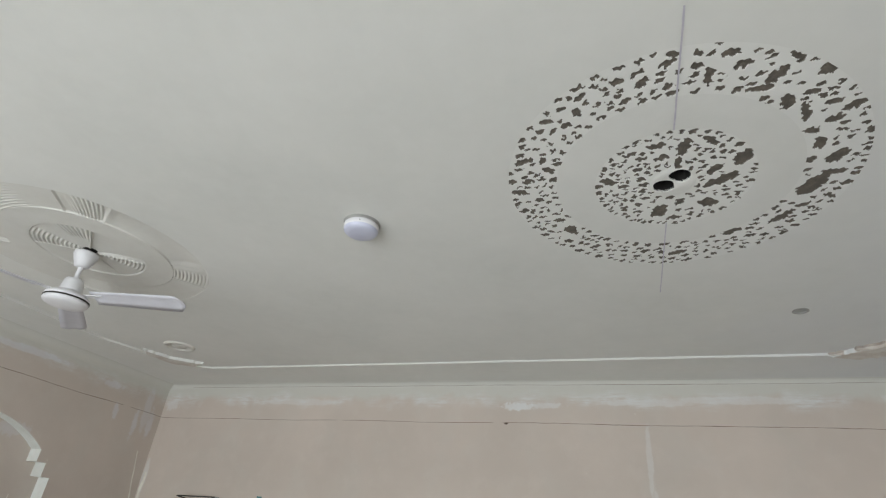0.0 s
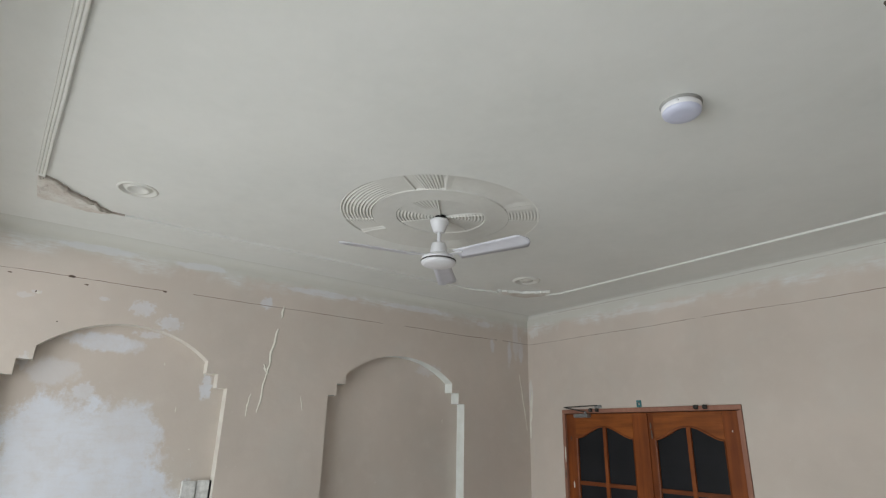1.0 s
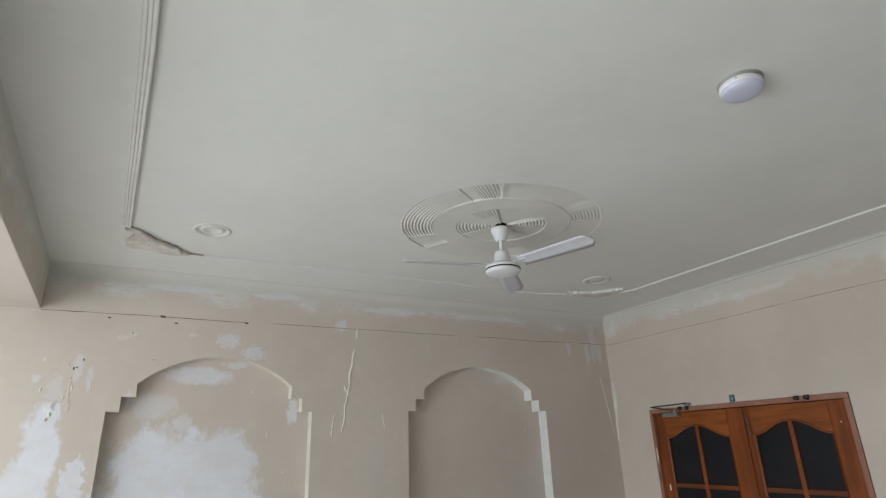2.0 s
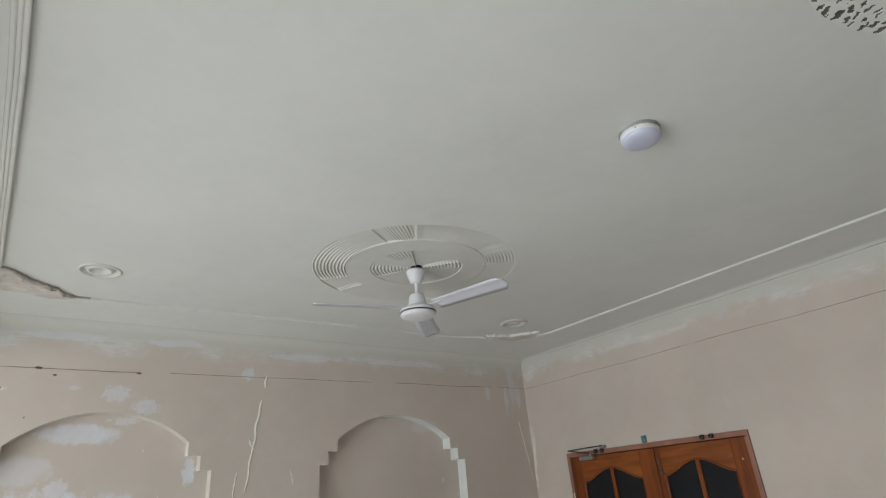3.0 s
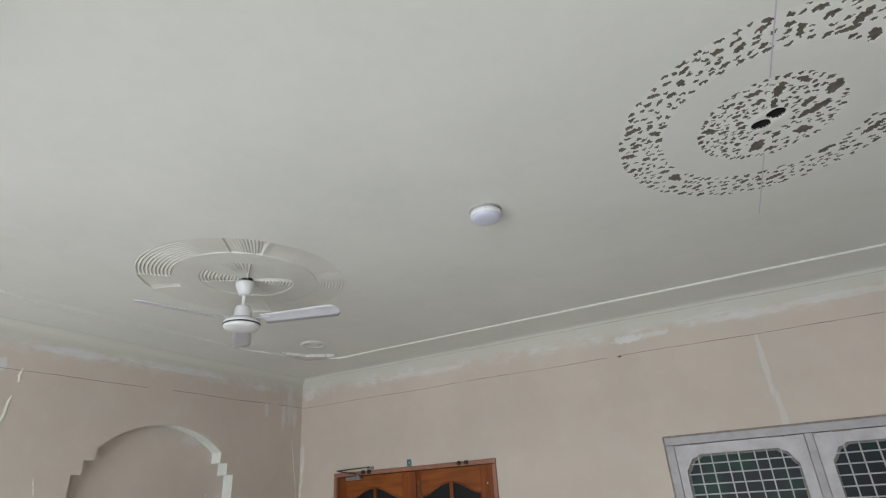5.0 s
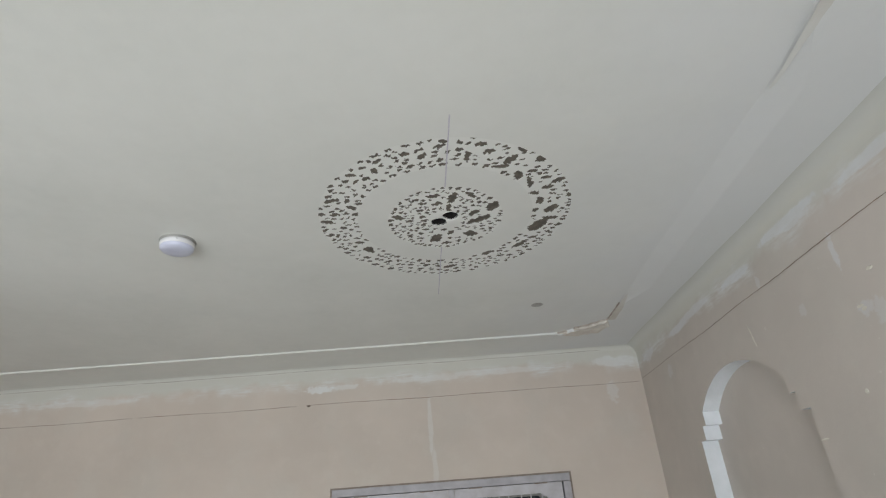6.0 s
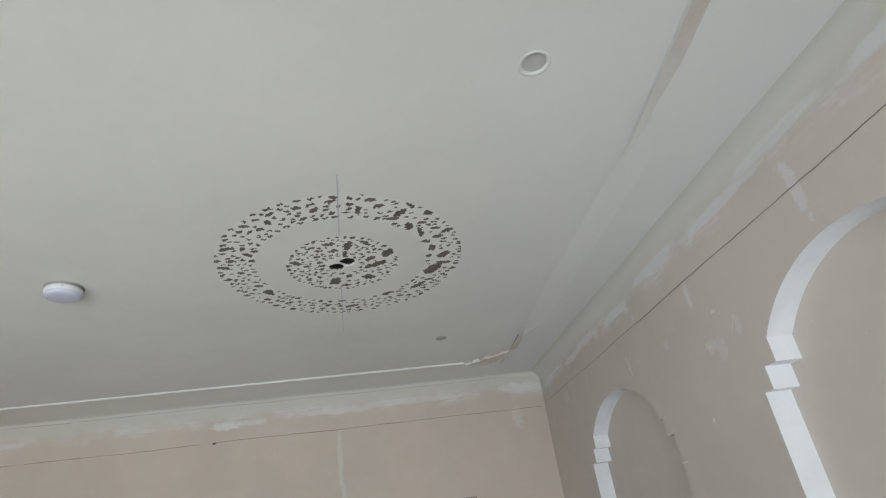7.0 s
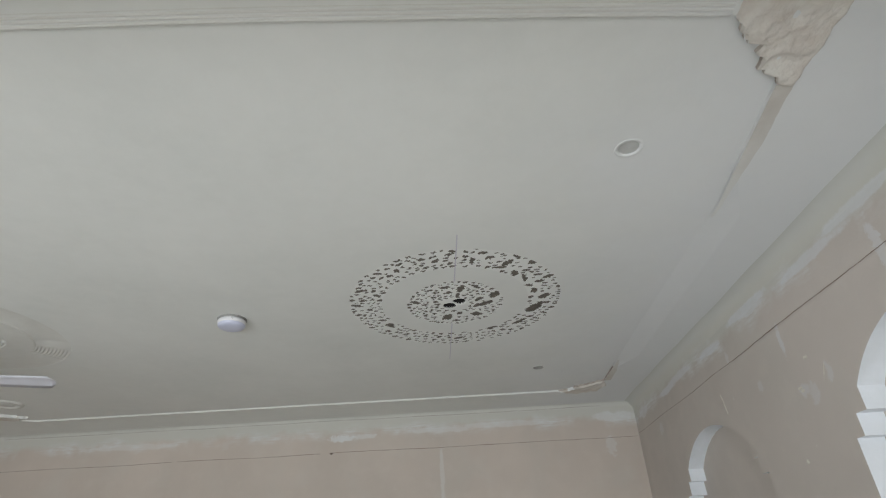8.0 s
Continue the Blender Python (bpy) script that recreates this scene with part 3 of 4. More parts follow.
def broken_edge(name, pts, drop, seed):
    """Ragged hanging lip of plaster left along a knocked-off ornament."""
    line = []
    for i in range(len(pts) - 1):
        line += ragged(pts[i], pts[i + 1], 16, 0.016, seed + i)
    line.append(pts[-1])
    n = len(line)
    verts, fcs = [], []
    for k, (x, y) in enumerate(line):
        d = drop * (0.55 + 0.5 * abs(wob(k * 0.37, seed)) + 0.15 * wob(k * 0.9, seed + 2)) * min(1, (k + 1) / 3, (n - k) / 3)
        o = 0.014 + 0.006 * wob(k * 0.6, seed + 4)
        verts += [(x, y, ZC - 0.001), (x, y - 0.002, ZB - d), (x, y + o, ZB - d * 0.8), (x, y + o * 1.6, ZB - 0.001)]
    for k in range(n - 1):
        for q in range(3):
            fcs.append((4 * k + q, 4 * k + q + 1, 4 * k + q + 5, 4 * k + q + 4))
    return structure(part(name, mesh_from(name, verts, fcs, M_MEDE)), "ragged white lip of broken plaster on the ceiling", "plaster scar")


broken_edge("scar_lip_north_east", [(5.31, -0.47), (5.46, -0.57), (5.632, -0.70)], 0.018, 3.0)
broken_edge("scar_lip_north_west", [(0.64, -0.98), (0.72, -0.76), (0.91, -0.60)], 0.013, 6.0)

# stripped strips along the east step, brushed over towards their ends
def brushed(name, bare_y, clean_y):
    m, nt, b = rig(name, 0.85, 0, 0.25)
    sep = nt.nodes.new("ShaderNodeSeparateXYZ")
    nt.links.new(nt.nodes.new("ShaderNodeNewGeometry").outputs["Position"], sep.inputs[0])
    fade = node(nt, "ShaderNodeMapRange")
    fade.inputs["From Min"].default_value, fade.inputs["From Max"].default_value = bare_y, clean_y
    nt.links.new(calc(nt, "ADD", sep.outputs["Y"], calc(nt, "MULTIPLY", fac_noise(nt, 9.0, 4.0, 0.2, 0.8), 0.15)), fade.inputs["Value"])
    bare = mixed(nt, fac_noise(nt, 14.0, 5.0, 0.3, 0.7), (0.53, 0.495, 0.45), (0.60, 0.575, 0.535))
    nt.links.new(mixed(nt, fade.outputs[0], bare, (0.705, 0.71, 0.69)), b.inputs["Base Color"])
    bump(nt, b, fac_noise(nt, 22.0, 6.0, 0.2, 0.8), 0.2, 0.006)
    return m


def step_east(y):
    return 5.495 + 0.08 * min(1.0, (y + 3.862) / 0.662) + max(0.0, y + 3.20) * 0.0243


def strip(name, y0, y1, width, mat):
    """Thin ribbon of bare plaster beside the east step, as wide as width(y)."""
    bm = bmesh.new()
    prev = None
    for i in range(61):
        y = y0 + (y1 - y0) * i / 60
        wdt = max(0.003, width(y) + 0.005 * wob(y * 7, 3.3) + 0.003 * wob(y * 31, 5.3))
        row = [bm.verts.new((step_east(y) - 0.001 + u * wdt, y, ZB - 0.0025)) for u in (0.0, 1.0)]
        if prev:
            bm.faces.new((prev[0], prev[1], row[1], row[0]))
        prev = row
    return structure(part(name, bm, mat), "faint strip of bare plaster along the ceiling step", "plaster scar")


strip("scar_strip_south", -3.862, -3.12, lambda y: 0.054 * min(1.0, max(0.0, (-3.05 - y) / 0.55)), brushed("brushed_strip", -3.72, -3.12))
strip("scar_strip_north", -1.25, -0.74, lambda y: 0.045 * min(1.0, max(0.0, (y + 1.35) / 0.35)), brushed("brushed_strip_north", -0.75, -1.25))


def crack_line(name, run, z, place, breaks, seed, thick=0.0048, tilt=0.0):
    """Open hairline crack: a thin dark seam that wanders and breaks off."""
    bm = bmesh.new()
    prev = None
    n = int(abs(run[1] - run[0]) / 0.025)
    for i in range(n + 1):
        u = run[0] + (run[1] - run[0]) * i / n
        if any(b0 < u < b1 for b0, b1 in breaks):
            prev = None
            continue
        zc = z + tilt * u + 0.006 * wob(u * 2.1, seed) + 0.0025 * wob(u * 19, seed + 3)
        t = thick * (0.55 + 0.55 * abs(wob(u * 5, seed + 7)) + 0.35 * wob(u * 23, seed + 9))
        row = [bm.verts.new(place(u, zc - t / 2)), bm.verts.new(place(u, zc + t / 2))]
        if prev:
            bm.faces.new((prev[0], prev[1], row[1], row[0]))
        prev = row
    return structure(part(name, bm, M_HAIR), "thin dark crack running level along the wall", "crack")


crack_line("crack_west", (D, -0.01), ZCRACK - 0.004, lambda u, v: (0.002, u, v), [(-3.50, -3.37), (-1.75, -1.55), (-0.42, -0.38)], 1.0, 0.0048, 0.003)
crack_line("crack_north", (0.01, W - 0.02), ZCRACK - 0.010, lambda u, v: (u, -0.002, v), [(3.22, 3.29), (1.9, 1.93)], 2.0, 0.0042)
crack_line("crack_cornice", (0.3, W - 0.3), 3.058, lambda u, v: (u, -0.0125, v), [], 4.0, 0.0028)
crack_line("crack_east", (-0.02, D), ZCRACK + 0.012, lambda u, v: (W - 0.002, u, v), [], 3.0, 0.0042)


def blob(name, at, size, normal, mat, label, seed=0.0, category="filler"):
    """Small irregular lump or chip lying on a wall."""
    bm = bmesh.new()
    bmesh.ops.create_icosphere(bm, subdivisions=2, radius=1.0)
    for v in bm.verts:
        s = 1 + 0.45 * noise.noise(v.co * 1.7 + Vector((seed, seed * 2, 0)))
        v.co = Vector((v.co.x * size[0] * s, v.co.y * size[1] * s, v.co.z * size[2] * s))
        v.co += Vector(at)
    return structure(part(name, bm, mat), label, category)


def drip(name, a, b2, out, width, mat, label, seed):
    """Raised run of filler from a to b2 on a wall; out points into the room."""
    a, b2, out = Vector(a), Vector(b2), Vector(out)
    side = (b2 - a).cross(out).normalized()
    bm = bmesh.new()
    prev = None
    for i in range(25):
        f = i / 24
        c = a.lerp(b2, f) + side * width * 0.6 * wob(f * 4, seed)
        w = width * (0.35 + 0.65 * math.sin(math.pi * min(1, f * 0.9 + 0.08))) * (1 + 0.7 * wob(f * 9, seed + 2))
        row = [bm.verts.new(c - side * w / 2 + out * 0.0005), bm.verts.new(c + out * min(0.006, width * 0.3)), bm.verts.new(c + side * w / 2 + out * 0.0005)]
        if prev:
            for q in range(2):
                bm.faces.new((prev[q], prev[q + 1], row[q + 1], row[q]))
        prev = row
    return structure(part(name, bm, mat), label, "filler")


EX, WX, NY = (-1, 0, 0), (1, 0, 0), (0, -1, 0)
for nm, a, b2, o, w, s in (
        ("filler_nick_west_top", (0, -2.664, 2.79), (0, -2.674, 2.70), WX, 0.020, 8), ("filler_run_west", (0, -2.688, 2.61), (0, -2.742, 2.25), WX, 0.024, 1),
        ("filler_run_west_low", (0, -2.738, 2.31), (0, -2.779, 1.98), WX, 0.018, 2), ("filler_knot_west", (0, -2.775, 2.33), (0, -2.73, 2.26), WX, 0.020, 9),
        ("filler_nick_west", (0, -2.839, 2.11), (0, -2.860, 1.95), WX, 0.014, 3), ("filler_nick_west_far", (0, -2.455, 2.115), (0, -2.431, 2.01), WX, 0.010, 4),
        ("filler_run_corner", (0, -0.129, 2.46), (0, -0.037, 1.92), WX, 0.014, 5), ("filler_run_north_corner", (0.036, 0, 2.30), (0.008, 0, 1.85), NY, 0.03, 6),
        ("filler_run_east", (W, -1.735, 2.68), (W, -1.762, 2.556), EX, 0.011, 7), 
        ("filler_run_east_thin", (W, -2.755, 2.545), (W, -2.715, 2.475), EX, 0.006, 11)):
    drip(nm, a, b2, o, w, M_REVEAL_CREAM, "thin raised run of pale filler down the wall", s)
for nm, at, sz, mt, txt, s in (
        ("chip_west", (0.001, -4.094, ZCRACK - 0.014), (0.003, 0.020, 0.008), M_CRACK, "dark chip in the wall crack", 1.0),
        ("chip_west_low", (0.001, -4.004, 2.735), (0.003, 0.012, 0.005), M_CRACK, "small dark chip below the crack", 2.0),
        ("chip_west_left", (0.001, -4.414, 2.745), (0.003, 0.012, 0.004), M_CRACK, "small dark chip below the crack", 3.0),
        ("chip_west_end", (0.001, -3.534, ZCRACK - 0.022), (0.003, 0.014, 0.006), M_CRACK, "dark chip at the end of the crack", 4.0),
        ("speck_west", (0.001, -4.514, 2.46), (0.0015, 0.004, 0.010), M_CRACK, "small dark chip in the wall paint", 11.0),
        ("speck_west_low", (0.001, -4.544, 2.41), (0.0015, 0.005, 0.006), M_CRACK, "small dark chip in the wall paint", 12.0),
        ("speck_west_arch", (0.001, -4.114, 2.475), (0.0015, 0.004, 0.004), M_CRACK, "small dark chip in the wall paint", 13.0),
        ("speck_west_left", (0.001, -4.559, 2.404), (0.0015, 0.005, 0.009), M_CRACK, "small dark chip in the wall paint", 18.0),
        ("speck_west_mid", (0.001, -4.562, 2.343), (0.0015, 0.005, 0.006), M_SHADE, "small grey chip in the wall paint", 19.0),
        ("dab_west_mid", (0.001, -4.552, 2.281), (0.003, 0.006, 0.022), M_REVEAL_CREAM, "small dab of pale filler", 20.0),
        ("dab_west_step", (0.001, -4.589, 2.225), (0.003, 0.008, 0.012), M_REVEAL_CREAM, "small dab of pale filler", 21.0),
        ("lump_west", (0.001, -4.643, 2.12), (0.006, 0.010, 0.020), M_REVEAL_CREAM, "loose flake of filler on the wall", 22.0),
        ("speck_west_flake", (0.001, -4.654, 2.09), (0.003, 0.008, 0.012), M_SHADE, "small grey chip beside the flake", 23.0),
        ("dab_west_edge", (0.001, -4.446, 1.878), (0.002, 0.003, 0.016), M_REVEAL_CREAM, "small dab of pale filler", 24.0),
        ("dab_west_top", (0.001, -4.247, 2.643), (0.002, 0.012, 0.008), M_REVEAL_CREAM, "small dab of pale filler", 25.0),
        ("speck_west_top", (0.001, -4.260, 2.648), (0.002, 0.004, 0.007), M_CRACK, "small dark chip in the wall paint", 26.0),
        ("dab_east_high", (W - 0.001, -2.65, 2.603), (0.0025, 0.016, 0.008), M_REVEAL_CREAM, "small dab of pale filler", 27.0),
        ("dab_east_mid", (W - 0.001, -2.53, 2.495), (0.002, 0.020, 0.006), M_REVEAL_CREAM, "small dab of pale filler", 28.0),
        ("dab_east_foot", (W - 0.001, -2.041, 2.068), (0.002, 0.028, 0.004), M_REVEAL_CREAM, "small dab of pale filler", 29.0),
        ("dab_west", (0.001, -4.714, 2.27), (0.003, 0.006, 0.014), M_REVEAL_CREAM, "small dab of pale filler", 14.0),
        ("dab_west_low", (0.001, -4.454, 2.30), (0.002, 0.003, 0.022), M_REVEAL_CREAM, "small dab of pale filler", 15.0),
        ("dab_niche_mid", (-0.099, -3.434, 2.28), (0.002, 0.004, 0.010), M_REVEAL_CREAM, "small dab of pale filler", 16.0),
        ("dab_niche_low", (-0.099, -3.184, 1.72), (0.002, 0.005, 0.006), M_REVEAL_CREAM, "small dab of pale filler", 17.0),
        ("chip_north", (3.315, -0.001, ZCRACK - 0.012), (0.016, 0.003, 0.008), M_CRACK, "small dark chip in the crack", 5.0),
        ("dab_east", (W - 0.001, -2.545, 2.48), (0.002, 0.014, 0.007), M_REVEAL_CREAM, "small dab of pale filler", 6.0),
        ("dab_east_low", (W - 0.001, -2.39, 2.20), (0.003, 0.010, 0.010), M_REVEAL_CREAM, "small dab of pale filler", 7.0),
        ("dab_niche", (-0.099, -3.314, 1.98), (0.002, 0.004, 0.018), M_REVEAL_CREAM, "small dab of pale filler", 8.0),
        ("dab_niche_north", (-0.114, -1.014, 1.98), (0.002, 0.004, 0.020), M_REVEAL_CREAM, "small dab of pale filler", 9.0)):
    blob(nm, at, sz, None, mt, txt, s)


def smear(name, y0, y1, z0, z1, height, seed, mat, slant=0.0):
    """Rough trowelled filler: only its ridges stand out of the west wall."""
    n = 44
    verts, fcs = [], []
    for i in range(n + 1):
        for j in range(n + 1):
            a2, b2 = i / n, j / n
            y, z = y0 + (y1 - y0) * a2 + slant * b2, z0 + (z1 - z0) * b2
            rim = min(1, 5 * a2, 5 * (1 - a2), 5 * b2, 5 * (1 - b2))
            h = noise.noise(Vector((y * 14, z * 9, seed))) + 0.6 * noise.noise(Vector((y * 38, z * 24, seed + 3))) - 0.22
            verts.append((max(-0.003, height * h * rim - 0.0015 * (1 - rim)), y, z))
    for i in range(n):
        for j in range(n):
            s = i * (n + 1) + j
            fcs.append((s, s + 1, s + n + 2, s + n + 1))
    return structure(part(name, mesh_from(name, verts, fcs, mat)), "rough trowelled ridges of filler on the wall", "filler")


smear("filler_smear", -4.72, -4.56, 2.04, 2.50, 0.010, 1.0, M_WALL_W, 0.10)
smear("filler_smear_arch", -3.72, -3.40, 2.545, 2.69, 0.005, 5.0, M_WALL_W)


# ---- medallions ----
def polar(r0, r1, nr, nt2, height, zbase, ids=None, least=0.4):
    """Ring sheet round the origin; height(r, angle) lifts it above zbase."""
    rr = np.linspace(r0, r1, nr + 1)
    aa = np.arange(nt2) * 2 * np.pi / nt2
    R, A = np.meshgrid(rr, aa, indexing="ij")
    Z = zbase + height(R, A)
    verts = np.stack([R * np.cos(A), R * np.sin(A), Z], -1).reshape(-1, 3)
    i, j = np.meshgrid(np.arange(nr), np.arange(nt2), indexing="ij")
    j2 = (j + 1) % nt2
    quads = np.stack([i * nt2 + j, i * nt2 + j2, (i + 1) * nt2 + j2, (i + 1) * nt2 + j], -1).reshape(-1, 4)
    mats = None
    if ids is not None:
        F = ids(R, A)
        Fm = (F[:-1] + F[1:] + np.roll(F, -1, 1)[:-1] + np.roll(F, -1, 1)[1:]) / 4
        mats = (Fm > least).astype(int).reshape(-1).tolist()
    return verts.tolist(), quads.tolist(), mats


def ripples(seed, count=7, lo=25, hi=110):
    rs = np.random.RandomState(seed)
    waves = [(rs.uniform(lo, hi), rs.uniform(0, 2 * np.pi), rs.uniform(0, 2 * np.pi)) for _ in range(count)]
    return lambda X, Y: sum(np.sin(k * (X * np.cos(d) + Y * np.sin(d)) + p) for k, d, p in waves) / count


def wrap(a):
    return (a + np.pi) % (2 * np.pi) - np.pi


def window(A, a0, a1, soft=0.03):
    """1 inside the sector from a0 to a1 degrees, falling off softly."""
    mid, half = radians((a0 + a1) / 2), radians((a1 - a0) / 2)
    return np.clip((half - np.abs(wrap(A - mid))) / soft + 0.5, 0, 1)


uneven = ripples(4, 6, 8, 30)


def ring_height(R, A):
    h = np.zeros_like(R)
    for a0, a1, depth, hollow in ((-134, -53, 0.005, 0), (-53, -31, 0.009, 0), (-31, 30, 0.005, 0.011), (30, 56, 0.0035, 0), (56, 124, 0.0015, 0.002),
                                  (124, 147, 0.008, 0), (147, 207, 0.002, 0.003), (207, 226, 0.009, 0)):
        w = window(A, a0, a1, 0.16 if hollow > 0.01 else 0.028)
        f = (R - RWI) / (RWO - RWI)
        h = h + w * (depth + hollow * np.sin(np.pi * np.clip(f, 0, 1)))
    rib = 0.5 - 0.5 * np.cos(2 * np.pi * (R - RWI) / 0.0185)
    for a0, a1, soft, s in ((-133, -82, 0.45, 1.0), (40, 52, 0.14, 0.5), (128, 144, 0.1, 0.3)):
        h = h - window(A, a0, a1, soft) * 0.0095 * s * rib
    spoke = 0.5 - 0.5 * np.cos(2 * np.pi * np.degrees(A) / 1.9 + 45 * R)
    h = h - window(A, -47, -32.5, 0.10) * 0.0055 * spoke
    for a, s in ((-132.5, 1.0), (-156, 0.9), (-53.3, 0.7), (30, 0.35), (56, 0.5)):
        h = h - 0.007 * s * np.exp(-(((A - radians(a)) + np.pi) % (2 * np.pi) - np.pi) ** 2 * R * R / 0.004 ** 2)
    edge = np.clip((R - RWI) / 0.006, 0, 1) * np.clip((RWO - R) / 0.006, 0, 1)
    return h * edge + 0.0012 * uneven(R * np.cos(A), R * np.sin(A)) * edge


def disc_height(R, A):
    h = np.zeros_like(R)
    for a0, a1, depth, hollow in ((-148, -38, 0.007, 0), (-38, 38, 0.006, 0.009), (38, 108, 0.006, 0), (108, 212, 0.006, 0.007)):
        h = h + window(A, a0, a1, 0.14 if hollow > 0.008 else 0.02) * (depth + hollow * np.sin(np.pi * np.clip(R / RWD, 0, 1)))
    rib = 0.5 - 0.5 * np.cos(2 * np.pi * R / 0.0195)
    for a0, a1, s in ((-146, -108, 0.7), (40, 66, 0.6)):
        h = h - window(A, a0, a1, 0.16) * 0.010 * s * rib
    spoke = 0.5 - 0.5 * np.cos(2 * np.pi * np.degrees(A) / 5.0)
    h = h - window(A, -74, -41, 0.16) * 0.0055 * spoke * np.clip((R - 0.12) / 0.05, 0, 1)
    for a, s in ((-148, 1.0), (-38, 0.9), (42, 0.6), (108, 0.5)):
        h = h - 0.007 * s * np.exp(-(wrap(A - radians(a)) * R) ** 2 / 0.004 ** 2)
    edge = np.clip((RWD - R) / 0.006, 0, 1)
    return h * edge


med_w = empty("ceiling_medallion", (*CW, ZC))
med_w.scale = (1.0, OVAL, 1.0)
tagged(med_w, "round white plaster ceiling medallion with partly smoothed ribs", "ceiling medallion")
v, q, _ = polar(RWI, RWO, 66, 900, ring_height, 0.0)
part("ribbed_ring", mesh_from("ribbed_ring", v, q, M_MED, None, True), None, med_w)
v, q, _ = polar(RWD, RWI, 6, 180, lambda R, A: 0.0008 * uneven(R * np.cos(A), R * np.sin(A)) * np.sin(np.pi * (R - RWD) / (RWI - RWD)), 0.0)
part("plain_band", mesh_from("plain_band", v, q, M_MED, None, True), None, med_w)
v, q, _ = polar(0.03, RWD, 80, 500, disc_height, 0.0)
part("ribbed_disc", mesh_from("ribbed_disc", v, q, M_MED, None, True), None, med_w)
part("fan_box", lathe_bm([(0.034, -0.001), (0.034, 0.05), (0.001, 0.05)], 24, False), M_BLACK, med_w, "dark hole for the fan hook")

# hacked medallion: chips of plaster knocked out down to the concrete
# rows of (x, y, half length, half width in mm)
RING_CHIPS = [(0.38, -0.432, 26, 20), (0.3, -0.328, 38, 20), (0.356, -0.267, 40, 15), (0.258, -0.44, 36, 18), (0.09, -0.479, 38, 11), (0.144, -0.551, 22, 14), (0.298, -0.499, 26, 11),
              (0.472, -0.272, 30, 19), (0.434, -0.225, 26, 17), (0.419, -0.117, 38, 17), (0.479, -0.038, 44, 26), (0.437, 0.114, 72, 34), (0.49, 0.046, 38, 18), (0.37, 0.301, 62, 16),
              (-0.013, -0.555, 24, 11), (0.175, -0.501, 28, 13), (0.226, -0.399, 34, 14), (-0.27, -0.426, 18, 16), (-0.479, -0.229, 36, 14), (-0.385, 0.246, 34, 28), (-0.403, -0.162, 25, 17),
              (-0.53, -0.05, 34, 14), (0.206, 0.381, 34, 20), (0.023, 0.515, 38, 15)]
RING_TURN = (170, 85, 76, 139, 92, 2, 35, 150, 155, 82, 124, 124, 171, 133, 177, 175, 172, 51, 167, 87, 44, 24, 154, 164)
DISC_TURN = (173, 105, 49, 120, 140, 149, 9, 120, 111, 167, 140, 84, 43, 165)
DISC_CHIPS = [(-0.05, -0.212, 36, 14), (0.031, -0.185, 40, 20), (0.111, -0.2, 22, 16), (0.212, -0.096, 46, 27), (0.132, -0.054, 34, 17), (0.162, 0.012, 56, 24), (0.115, 0.15, 36, 28),
              (-0.049, 0.175, 44, 28), (0.02, 0.13, 24, 15), (0.0, 0.23, 26, 14), (-0.03, -0.15, 24, 14), (0.015, -0.105, 28, 12), (-0.215, -0.05, 30, 15), (-0.134, -0.185, 24, 10)]


def chip_slant(x, y, rs):
    """The blows ran slantwise across: chips lie mostly along one direction."""
    return radians(162) + rs.normal(0, 0.35)


